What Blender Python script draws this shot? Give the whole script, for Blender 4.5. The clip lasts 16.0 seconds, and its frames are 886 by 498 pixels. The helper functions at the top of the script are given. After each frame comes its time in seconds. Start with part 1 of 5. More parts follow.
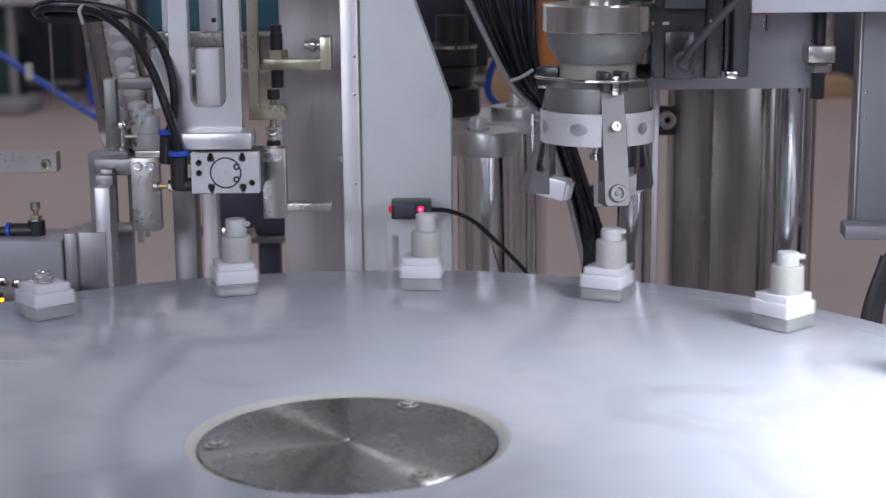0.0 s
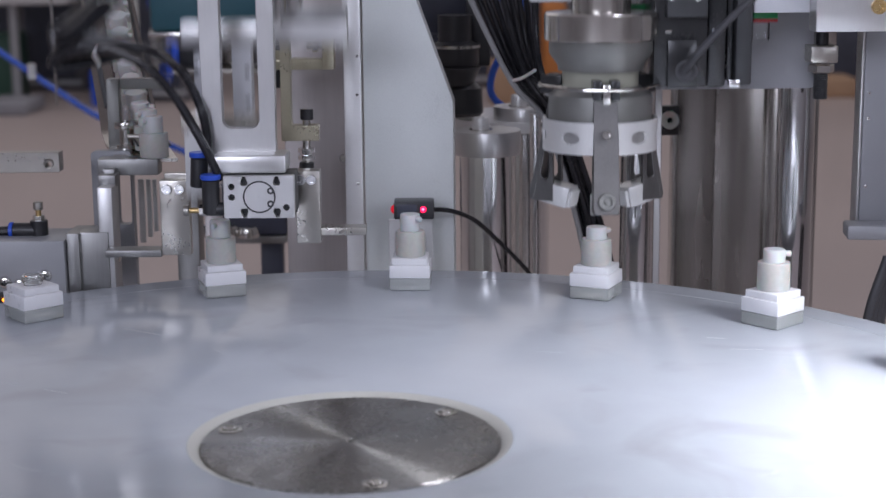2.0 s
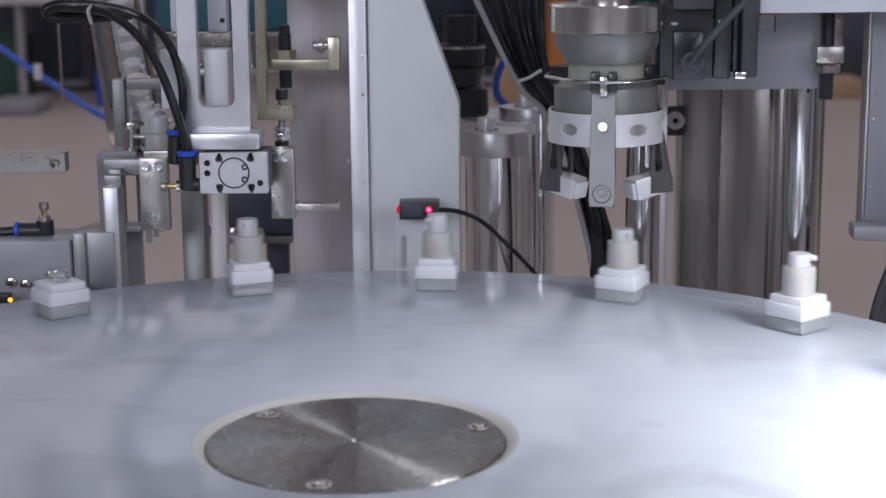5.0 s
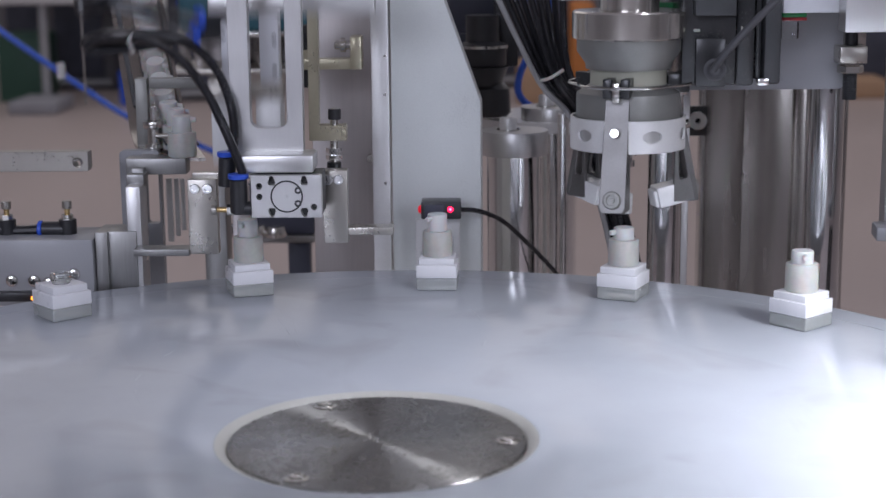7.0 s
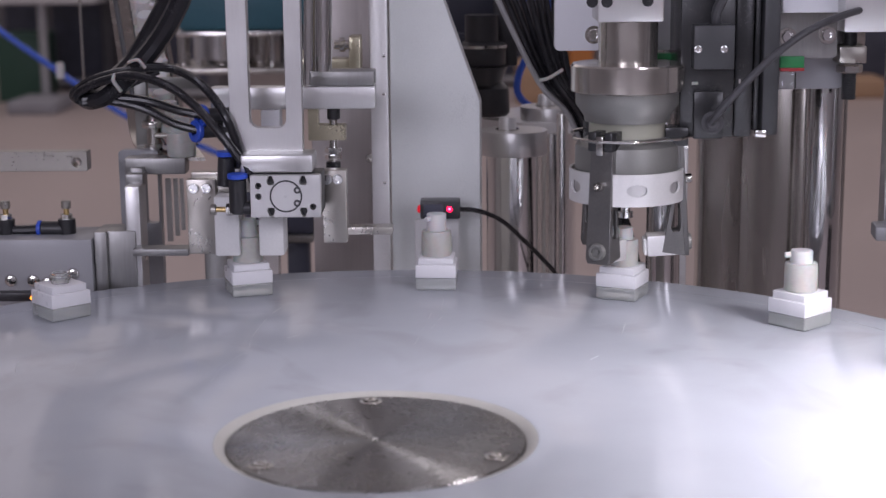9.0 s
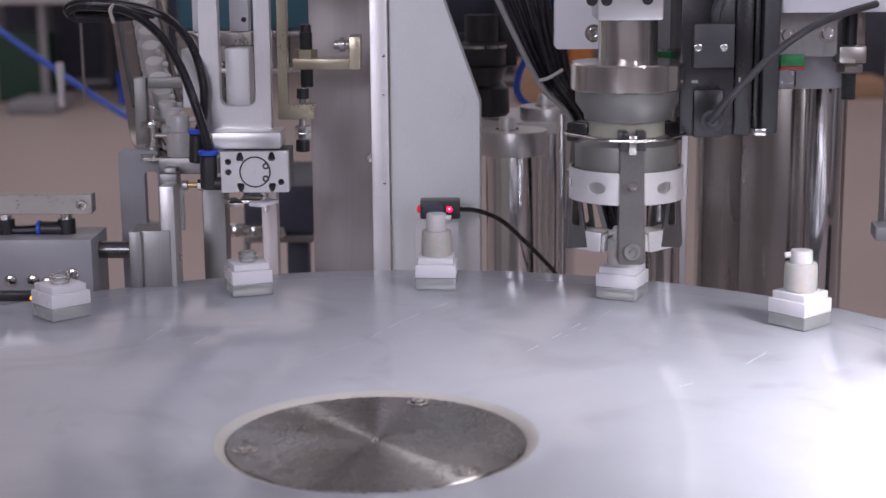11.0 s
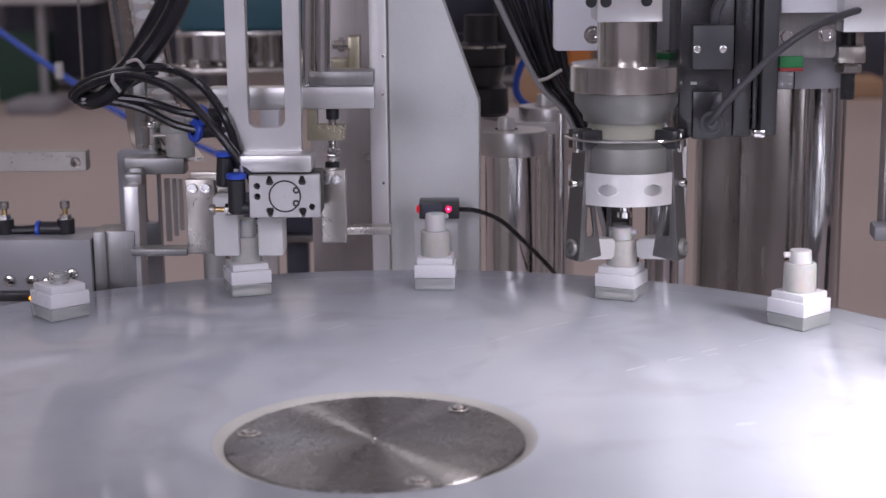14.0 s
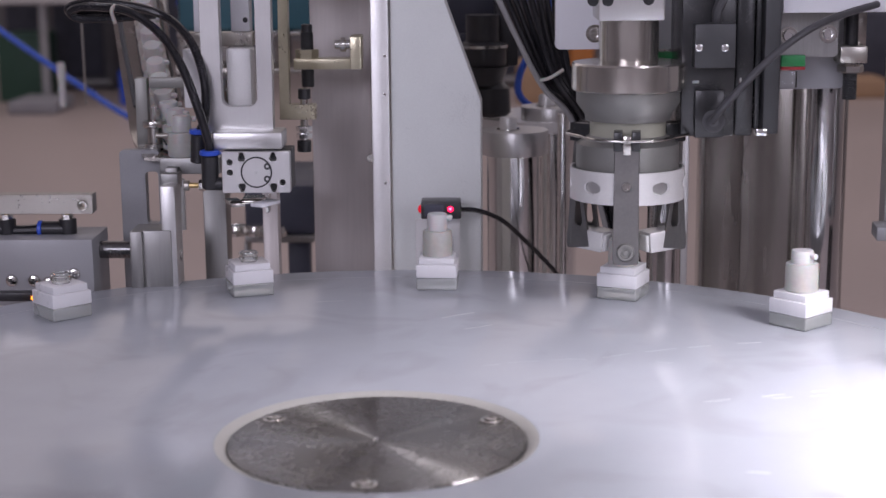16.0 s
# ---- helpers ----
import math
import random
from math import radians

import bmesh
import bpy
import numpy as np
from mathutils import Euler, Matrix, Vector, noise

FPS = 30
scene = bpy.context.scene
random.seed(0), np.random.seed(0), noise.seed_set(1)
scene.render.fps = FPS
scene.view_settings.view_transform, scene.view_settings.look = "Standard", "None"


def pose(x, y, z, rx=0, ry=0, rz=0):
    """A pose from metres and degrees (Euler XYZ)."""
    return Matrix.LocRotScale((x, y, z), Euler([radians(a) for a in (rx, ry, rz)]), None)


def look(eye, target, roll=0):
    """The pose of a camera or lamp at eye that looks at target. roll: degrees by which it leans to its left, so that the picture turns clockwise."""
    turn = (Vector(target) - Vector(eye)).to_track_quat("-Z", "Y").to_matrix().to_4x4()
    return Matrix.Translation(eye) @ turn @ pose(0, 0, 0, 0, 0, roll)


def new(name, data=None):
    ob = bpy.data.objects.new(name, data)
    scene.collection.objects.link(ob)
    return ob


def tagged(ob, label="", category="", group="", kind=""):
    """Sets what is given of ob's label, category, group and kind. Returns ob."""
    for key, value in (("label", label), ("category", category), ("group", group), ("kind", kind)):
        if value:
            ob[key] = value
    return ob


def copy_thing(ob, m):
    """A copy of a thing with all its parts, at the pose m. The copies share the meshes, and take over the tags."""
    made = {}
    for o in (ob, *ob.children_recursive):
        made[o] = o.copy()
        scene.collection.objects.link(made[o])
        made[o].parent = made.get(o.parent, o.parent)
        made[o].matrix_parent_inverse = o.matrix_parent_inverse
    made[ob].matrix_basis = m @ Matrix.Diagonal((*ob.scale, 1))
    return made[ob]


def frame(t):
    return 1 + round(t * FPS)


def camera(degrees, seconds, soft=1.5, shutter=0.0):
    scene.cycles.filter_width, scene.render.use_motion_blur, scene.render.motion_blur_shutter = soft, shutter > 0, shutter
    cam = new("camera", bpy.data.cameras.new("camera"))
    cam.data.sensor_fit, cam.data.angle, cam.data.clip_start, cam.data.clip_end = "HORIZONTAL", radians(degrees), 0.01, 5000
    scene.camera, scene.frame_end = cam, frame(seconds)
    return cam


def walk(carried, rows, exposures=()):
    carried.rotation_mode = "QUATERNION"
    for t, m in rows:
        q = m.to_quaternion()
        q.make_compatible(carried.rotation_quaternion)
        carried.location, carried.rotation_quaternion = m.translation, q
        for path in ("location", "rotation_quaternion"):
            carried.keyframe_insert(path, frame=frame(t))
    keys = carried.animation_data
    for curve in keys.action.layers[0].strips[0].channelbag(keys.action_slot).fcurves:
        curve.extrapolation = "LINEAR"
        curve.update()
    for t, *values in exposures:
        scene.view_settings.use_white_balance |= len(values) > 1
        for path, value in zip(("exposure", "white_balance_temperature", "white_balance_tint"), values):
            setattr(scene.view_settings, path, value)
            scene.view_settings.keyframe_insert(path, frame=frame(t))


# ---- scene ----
# ---- camera and its walk ----
LENS = 30.955
EYE = Vector((0.0567, -0.9223, 0.3035))
cam = camera(LENS, 16.0, soft=1.5, shutter=0.5)
cam.data.dof.use_dof = True
cam.data.dof.focus_distance = 1.30
cam.data.dof.aperture_fstop = 9.0


def aim(turn, nod=0.0):
    """The camera's pose: degrees turned to its left and raised from its first aim."""
    yaw, dip = radians(-turn), radians(11.539 - nod)
    way = Vector((math.sin(yaw) * math.cos(dip), math.cos(yaw) * math.cos(dip), -math.sin(dip)))
    return look(EYE, EYE + way, -0.54)


walk(cam, [
    (0.0, aim(-0.095)), (0.2, aim(-0.06)), (0.5, aim(0.0)), (1.5, aim(0.0)), (3.0, aim(-0.01)),
    (4.2, aim(-0.005)), (5.2, aim(0.25, 0.02)), (6.3, aim(0.75, 0.05)), (6.5, aim(1.05, 0.04)),
    (6.7, aim(1.02, 0.02)), (7.0, aim(0.985, 0.01)), (9.0, aim(0.955)), (11.5, aim(0.945)),
    (13.0, aim(0.925)), (15.0, aim(0.915)), (15.3, aim(0.95)), (15.5, aim(0.985)), (16.0, aim(0.985))],
    exposures=[(0.0, 0.0, 6430, 10), (7.2, 0.0, 6430, 10), (8.0, 0.0, 6580, 12), (9.0, 0.0, 6770, 18), (11.5, 0.0, 6810, 19), (16.0, 0.0, 6810, 19)])

# ---- world and lights ----
world = bpy.data.worlds.new("hall_air")
scene.world = world
world.use_nodes = True
world.node_tree.nodes["Background"].inputs[0].default_value = (0.80, 0.84, 1.0, 1)
world.node_tree.nodes["Background"].inputs[1].default_value = 0.10


def area(name, eye, target, sx, sy, watts, color):
    data = bpy.data.lights.new(name, "AREA")
    data.shape, data.size, data.size_y, data.energy, data.color = "RECTANGLE", sx, sy, watts, color
    ob = new(name, data)
    ob.matrix_world = look(eye, target)
    return ob


COOL = (0.79, 0.82, 1.0)
bench = area("bench_lamp", (0.60, -0.16, 0.36), (0.40, -0.05, 0), 0.24, 0.28, 3.1, (0.90, 0.91, 1.0))
bench.data.spread = radians(80)
# two added fill lamps behind the camera; no windows are known there
area("front_fill", (-1.6, -4.7, 1.7), (0, 0.5, 0.3), 3.0, 1.4, 98, COOL)
area("front_fill", (2.6, -4.7, 1.7), (0, 0.5, 0.3), 1.2, 1.6, 42, COOL)
for lx in (-2.3, 1.1, 4.5):
    area("ceiling_tube", (lx, 0.3, 3.25), (lx, 0.31, 0), 0.08, 2.4, 12, COOL)
# one broad added fill stands in for the far hall's ceiling lights
area("hall_fill", (0, 7.5, 3.25), (0, 7.5, 0), 14, 9, 215, (0.97, 0.93, 0.96))


# ---- materials ----
def mat(name, color, rough=0.5, metal=0.0, vary=0.06, grain=40.0, fine=900.0, bump=0.0, streak=None, **extra):
    """A surface with large patches and fine grain; streak stretches the grain along an axis."""
    m = bpy.data.materials.new(name)
    m.use_nodes = True
    nt = m.node_tree
    b = nt.nodes["Principled BSDF"]
    b.inputs["Metallic"].default_value = metal
    tc = nt.nodes.new("ShaderNodeTexCoord")
    mp = nt.nodes.new("ShaderNodeMapping")
    nt.links.new(tc.outputs["Object"], mp.inputs[0])
    if streak:
        mp.inputs["Scale"].default_value = streak
    big = nt.nodes.new("ShaderNodeTexNoise")
    big.inputs["Scale"].default_value, big.inputs["Detail"].default_value = grain, 5
    nt.links.new(tc.outputs["Object"], big.inputs["Vector"])
    small = nt.nodes.new("ShaderNodeTexNoise")
    small.inputs["Scale"].default_value, small.inputs["Detail"].default_value = fine, 3
    nt.links.new(mp.outputs[0], small.inputs["Vector"])
    both = nt.nodes.new("ShaderNodeMath")
    both.operation = "MULTIPLY_ADD"
    nt.links.new(big.outputs[0], both.inputs[0])
    both.inputs[1].default_value = 1.2
    nt.links.new(small.outputs[0], both.inputs[2])
    ramp = nt.nodes.new("ShaderNodeMapRange")
    ramp.inputs[1].default_value, ramp.inputs[2].default_value = 0.7, 1.5
    nt.links.new(both.outputs[0], ramp.inputs[0])
    mix = nt.nodes.new("ShaderNodeMix")
    mix.data_type = "RGBA"
    nt.links.new(ramp.outputs[0], mix.inputs[0])
    mix.inputs[6].default_value = (*[c * (1 - vary) for c in color], 1)
    mix.inputs[7].default_value = (*[min(1, c * (1 + vary)) for c in color], 1)
    nt.links.new(mix.outputs[2], b.inputs["Base Color"])
    rr = nt.nodes.new("ShaderNodeMapRange")
    rr.inputs[3].default_value, rr.inputs[4].default_value = max(0.02, rough - 0.06), min(1, rough + 0.08)
    nt.links.new(ramp.outputs[0], rr.inputs[0])
    nt.links.new(rr.outputs[0], b.inputs["Roughness"])
    if bump:
        bp = nt.nodes.new("ShaderNodeBump")
        bp.inputs["Strength"].default_value, bp.inputs["Distance"].default_value = bump, 0.0004
        nt.links.new(small.outputs[0], bp.inputs["Height"])
        nt.links.new(bp.outputs[0], b.inputs["Normal"])
    for key, value in extra.items():
        b.inputs[key.replace("_", " ")].default_value = value
    return m


def glow(name, color, strength):
    m = mat(name, color, 0.4)
    b = m.node_tree.nodes["Principled BSDF"]
    b.inputs["Emission Color"].default_value = (*color, 1)
    b.inputs["Emission Strength"].default_value = strength
    return m


ALU = mat("anodised_aluminium", (0.67, 0.668, 0.66), 0.34, 0.85, 0.03, 18, 700, 0.02, (1, 1, 0.12))
ALU_DULL = mat("dull_aluminium", (0.33, 0.328, 0.32), 0.40, 0.9, 0.12, 25, 500, 0.08, (1, 1, 0.08))
PAINT = mat("grey_painted_steel", (0.79, 0.82, 0.80), 0.32, 0.0, 0.05, 14, 900, 0.04)
PLATE = mat("milled_steel_plate", (0.54, 0.50, 0.485), 0.40, 0.35, 0.09, 16, 300, 0.06, (1, 1, 0.05))
CHROME = mat("polished_chrome", (0.86, 0.86, 0.85), 0.13, 1.0, 0.03, 30, 500, 0.01)
SHAFT = mat("ground_chrome_shaft", (0.66, 0.66, 0.655), 0.12, 1.0, 0.04, 30, 500, 0.02)
STEEL = mat("bright_steel", (0.64, 0.625, 0.59), 0.16, 1.0, 0.08, 40, 900, 0.03)
CAP_STEEL = mat("turned_cap_steel", (0.80, 0.77, 0.71), 0.17, 0.95, 0.04, 30, 200, 0.0, (1, 1, 0.1))
DARK_STEEL = mat("brushed_stainless", (0.43, 0.405, 0.375), 0.24, 1.0, 0.05, 4, 60, 0.002, (1, 1, 0.03))
GREY_DARK = mat("slate_grey_paint", (0.34, 0.345, 0.36), 0.38, 0.1, 0.06, 14, 900, 0.04)
HUB_GREY = mat("grey_hard_coat", (0.27, 0.27, 0.255), 0.42, 0.5, 0.08, 40, 900, 0.05)
SATIN = mat("bright_satin_aluminium", (0.80, 0.797, 0.785), 0.34, 0.35, 0.04, 40, 500, 0.02)
PISTON = mat("dark_ground_steel", (0.20, 0.20, 0.20), 0.25, 1.0, 0.08, 40, 700, 0.03)
FINGER = mat("grey_finger_steel", (0.20, 0.195, 0.19), 0.38, 0.8, 0.10, 60, 500, 0.04)
CREAM = mat("cream_plastic", (0.42, 0.42, 0.34), 0.35, 0.0, 0.05, 40, 900)
BRASSY = mat("yellow_zinc_steel", (0.58, 0.54, 0.40), 0.3, 0.85, 0.05, 30, 400, 0.01)
NICKEL = mat("satin_nickel_steel", (0.47, 0.45, 0.41), 0.3, 0.9, 0.03, 40, 300, 0.02)
BRASS = mat("brass", (0.65, 0.47, 0.22), 0.28, 1.0, 0.08, 90, 900)
BLACK = mat("black_plastic", (0.027, 0.027, 0.030), 0.36, 0.0, 0.2, 60, 900, 0.03)
MOTOR = mat("black_motor_enamel", (0.036, 0.037, 0.039), 0.22, 0.0, 0.15, 40, 900, 0.03)
MOTOR_BOX = mat("charcoal_connector", (0.058, 0.060, 0.063), 0.42, 0.0, 0.12, 60, 900, 0.05)
RUBBER = mat("black_hose", (0.018, 0.018, 0.021), 0.22, 0.0, 0.2, 50, 700)
GREY_CABLE = mat("grey_cable_sheath", (0.07, 0.07, 0.075), 0.45, 0.0, 0.12, 60, 900, 0.03)
PALE_CABLE = mat("pale_grey_cable_sheath", (0.30, 0.30, 0.30), 0.4, 0.0, 0.10, 60, 900, 0.03)
BLUE = mat("blue_plastic", (0.03, 0.10, 0.60), 0.3, 0.0, 0.1, 60, 900)
BLUE_HOSE = mat("blue_hose", (0.03, 0.11, 0.55), 0.3, 0.0, 0.1, 60, 900)
GREEN = mat("green_plastic", (0.02, 0.30, 0.09), 0.35, 0.0, 0.1, 60, 900)
RED = mat("red_plastic", (0.55, 0.05, 0.06), 0.35, 0.0, 0.1, 60, 900)
WHITE_BOX = mat("white_coated_steel", (0.80, 0.81, 0.84), 0.3, 0.0, 0.03, 15, 900, 0.02)
JAW = mat("milky_nylon", (0.77, 0.77, 0.76), 0.35, 0.0, 0.05, 30, 500, 0.03)
LACQUER = mat("white_lacquer", (0.76, 0.76, 0.78), 0.30, 0.0, 0.008, 20, 200)
PUMP_WHITE = mat("white_polypropylene", (0.64, 0.64, 0.63), 0.34, 0.0, 0.03, 40, 300, 0.0, Subsurface_Weight=0.2, Subsurface_Scale=0.004)
COLLAR = mat("milky_collar_plastic", (0.52, 0.515, 0.48), 0.36, 0.0, 0.08, 60, 300, 0.0, Subsurface_Weight=0.25, Subsurface_Scale=0.004)
ACETAL = mat("white_acetal_board", (0.412, 0.436, 0.472), 0.19, 0.0, 0.045, 6, 22, 0.11)


def smudge(m, low, high, dirt):
    """Wiped smears: uneven gloss and a faint grey film in drifting patches."""
    nt = m.node_tree
    b = nt.nodes["Principled BSDF"]
    tc = nt.nodes.new("ShaderNodeTexCoord")
    n = nt.nodes.new("ShaderNodeTexNoise")
    n.inputs["Scale"].default_value, n.inputs["Detail"].default_value, n.inputs["Distortion"].default_value = 7.0, 2, 1.2
    nt.links.new(tc.outputs["Object"], n.inputs["Vector"])
    r = nt.nodes.new("ShaderNodeMapRange")
    r.inputs[1].default_value, r.inputs[2].default_value = 0.36, 0.64
    r.inputs[3].default_value, r.inputs[4].default_value = low, high
    nt.links.new(n.outputs[0], r.inputs[0])
    nt.links.new(r.outputs[0], b.inputs["Roughness"])
    f = nt.nodes.new("ShaderNodeTexNoise")
    f.inputs["Scale"].default_value, f.inputs["Detail"].default_value, f.inputs["Distortion"].default_value = 8.0, 3, 1.6
    nt.links.new(tc.outputs["Object"], f.inputs["Vector"])
    q = nt.nodes.new("ShaderNodeMapRange")
    q.inputs[1].default_value, q.inputs[2].default_value, q.inputs[4].default_value = 0.52, 0.72, dirt
    nt.links.new(f.outputs[0], q.inputs[0])
    mix = nt.nodes.new("ShaderNodeMix")
    mix.data_type = "RGBA"
    mix.inputs[7].default_value = (0.24, 0.235, 0.235, 1)
    old = b.inputs["Base Color"].links[0].from_socket
    nt.links.new(q.outputs[0], mix.inputs[0])
    nt.links.new(old, mix.inputs[6])
    nt.links.new(mix.outputs[2], b.inputs["Base Color"])


smudge(ACETAL, 0.10, 0.20, 0.30)
ACETAL_EDGE = mat("cut_acetal_edge", (0.43, 0.425, 0.39), 0.4, 0.0, 0.05, 20, 400, 0.03)
# paler than the disc: the passing glint of the scratches is put into the colour
SCUFF = mat("scratch_painted_glint", (0.50, 0.525, 0.56), 0.16, 0.0, 0.02, 60, 300)
FLOOR = mat("pink_grey_epoxy", (0.49, 0.415, 0.395), 0.40, 0.0, 0.06, 0.8, 12, 0.02)
HALL = mat("hall_wall", (0.30, 0.30, 0.33), 0.7, 0.0, 0.08, 1.0, 8)
CEIL = mat("hall_ceiling", (0.62, 0.62, 0.64), 0.8, 0.0, 0.04, 1.0, 8)
NAVY = mat("dark_blue_machine", (0.050, 0.055, 0.080), 0.5, 0.0, 0.3, 3, 20)
FAR_DARK = mat("dusky_machine_paint", (0.14, 0.135, 0.148), 0.6, 0.0, 0.25, 2, 20)
TEAL = mat("teal_machine_paint", (0.03, 0.11, 0.14), 0.4, 0.0, 0.12, 10, 200)
DIM_GREEN = mat("dull_green_paint", (0.03, 0.085, 0.06), 0.5, 0.0, 0.12, 5, 60)
ORANGE = mat("orange_crate", (0.55, 0.20, 0.05), 0.5, 0.0, 0.15, 5, 60)
CARTON = mat("cardboard", (0.42, 0.27, 0.17), 0.7, 0.0, 0.1, 5, 60)
LED_RED = glow("red_led", (1.0, 0.008, 0.07), 3.0)
LED_CORE = glow("hot_red_core", (1.0, 0.20, 0.32), 3.0)
# red light spilt beside the sensor, made as a glowing surface
LED_SPILL = glow("red_spill_glow", (0.80, 0.012, 0.03), 0.5)
LED_AMBER = glow("amber_led", (1.0, 0.30, 0.02), 3.0)


def glass(name, tint, rough=0.0):
    m = mat(name, tint, 0.05)
    b = m.node_tree.nodes["Principled BSDF"]
    b.inputs["Transmission Weight"].default_value = 1.0
    b.inputs["IOR"].default_value = 1.46
    return m


GLASS = glass("clear_glass", (0.93, 0.96, 0.95))
BASE_GLASS = mat("thick_glass", (0.72, 0.75, 0.74), 0.14, 0.0, 0.04, 60, 900, 0.0, Transmission_Weight=0.68, IOR=1.33)
PERSPEX = glass("clear_acrylic", (0.97, 0.97, 0.97))


def turned(name, color, rough):
    """Face-turned metal whose grain runs in rings about its axis."""
    m = mat(name, color, rough, 1.0, 0.05, 30, 300, 0.0)
    nt = m.node_tree
    b = nt.nodes["Principled BSDF"]
    tan = nt.nodes.new("ShaderNodeTangent")
    tan.direction_type, tan.axis = "RADIAL", "Z"
    nt.links.new(tan.outputs[0], b.inputs["Tangent"])
    b.inputs["Anisotropic"].default_value = 1.0
    b.inputs["Anisotropic Rotation"].default_value = 0.25
    # rays of reflected light put into the base colour, as wedges fanning from the centre
    tc = nt.nodes.new("ShaderNodeTexCoord")
    flat = nt.nodes.new("ShaderNodeVectorMath")
    flat.operation = "MULTIPLY"
    flat.inputs[1].default_value = (1, 1, 0)
    unit_v = nt.nodes.new("ShaderNodeVectorMath")
    unit_v.operation = "NORMALIZE"
    fan = nt.nodes.new("ShaderNodeTexNoise")
    fan.inputs["Scale"].default_value, fan.inputs["Detail"].default_value = 2.3, 3
    nt.links.new(tc.outputs["Object"], flat.inputs[0])
    nt.links.new(flat.outputs[0], unit_v.inputs[0])
    nt.links.new(unit_v.outputs[0], fan.inputs["Vector"])
    ramp = nt.nodes.new("ShaderNodeMapRange")
    ramp.interpolation_type = "SMOOTHSTEP"
    ramp.inputs[1].default_value, ramp.inputs[2].default_value = 0.53, 0.68
    nt.links.new(fan.outputs[0], ramp.inputs[0])
    mix = nt.nodes.new("ShaderNodeMix")
    mix.data_type = "RGBA"
    mix.inputs[6].default_value = (*[c * 0.86 for c in color], 1)
    mix.inputs[7].default_value = (*[c * 1.18 for c in color], 1)
    nt.links.new(ramp.outputs[0], mix.inputs[0])
    nt.links.new(mix.outputs[2], b.inputs["Base Color"])
    return m


TURNED = turned("face_turned_steel", (0.33, 0.325, 0.31), 0.27)

# ---- building helpers ----
ORG = {}


def thing(name, label, category, origin=(0, 0, 0), group="", kind=""):
    ob = new(name)
    ob.empty_display_size = 0.02
    ob.location = origin
    ORG[ob] = Vector(origin)
    return tagged(ob, label, category, group, kind)


def part(name, bm, material, parent=None, label="", pivot=None, smooth=True):
    """Links a bmesh, made in world places, as one mesh under its thing or part."""
    base = ORG[parent] if parent else Vector()
    at = Vector(pivot) if pivot is not None else base
    bmesh.ops.translate(bm, verts=bm.verts, vec=-at)
    bmesh.ops.recalc_face_normals(bm, faces=bm.faces)
    me = bpy.data.meshes.new(name)
    bm.to_mesh(me)
    bm.free()
    if smooth:
        me.polygons.foreach_set("use_smooth", [True] * len(me.polygons))
        me.set_sharp_from_angle(angle=radians(35))
    me.materials.append(material)
    ob = new(name, me)
    ORG[ob] = at
    if parent:
        ob.parent = parent
    ob.location = at - base
    if label:
        tagged(ob, label)
    return ob


def solid(name, bm, material, label, category, kind="", group=""):
    return tagged(part(name, bm, material), label, category, group, kind)


def box(x0, x1, y0, y1, z0, z1, r=0.0008, bm=None, seg=2):
    bm = bm or bmesh.new()
    m = Matrix.LocRotScale(((x0 + x1) / 2, (y0 + y1) / 2, (z0 + z1) / 2), None, (abs(x1 - x0), abs(y1 - y0), abs(z1 - z0)))
    got = bmesh.ops.create_cube(bm, size=1, matrix=m)
    if r:
        edges = list({e for v in got["verts"] for e in v.link_edges})
        bmesh.ops.bevel(bm, geom=edges, offset=min(r, 0.45 * min(abs(x1 - x0), abs(y1 - y0), abs(z1 - z0))), segments=seg, affect="EDGES", profile=0.5)
    return bm


def lathe(profile, at=(0, 0, 0), axis=(0, 0, 1), seg=40, bm=None):
    """Turns rows of (radius, height) about an axis through at."""
    bm = bm or bmesh.new()
    q = Vector((0, 0, 1)).rotation_difference(Vector(axis).normalized()).to_matrix().to_4x4()
    m = Matrix.Translation(at) @ q
    rings = []
    for r, h in profile:
        if r < 1e-6:
            rings.append([bm.verts.new(m @ Vector((0, 0, h)))])
        else:
            rings.append([bm.verts.new(m @ Vector((r * math.cos(2 * math.pi * i / seg), r * math.sin(2 * math.pi * i / seg), h))) for i in range(seg)])
    for a, b in zip(rings, rings[1:]):
        for i in range(seg):
            j = (i + 1) % seg
            if len(a) == 1 and len(b) == 1:
                continue
            if len(a) == 1:
                bm.faces.new((a[0], b[j], b[i]))
            elif len(b) == 1:
                bm.faces.new((a[i], a[j], b[0]))
            else:
                bm.faces.new((a[i], a[j], b[j], b[i]))
    return bm


def rod(a, b, r, bm=None, seg=20, c=0.0006):
    a, b = Vector(a), Vector(b)
    n = (b - a).length
    c = min(c, r * 0.4, n * 0.3)
    return lathe([(0, 0), (r - c, 0), (r, c), (r, n - c), (r - c, n), (0, n)], a, b - a, seg, bm)


def screw(at, axis, r, h, bm=None):
    """A socket head cap screw."""
    return lathe([(0, 0), (r, 0), (r, h * 0.85), (r * 0.88, h), (r * 0.55, h), (r * 0.5, h * 0.45), (0, h * 0.45)], at, axis, 18, bm)


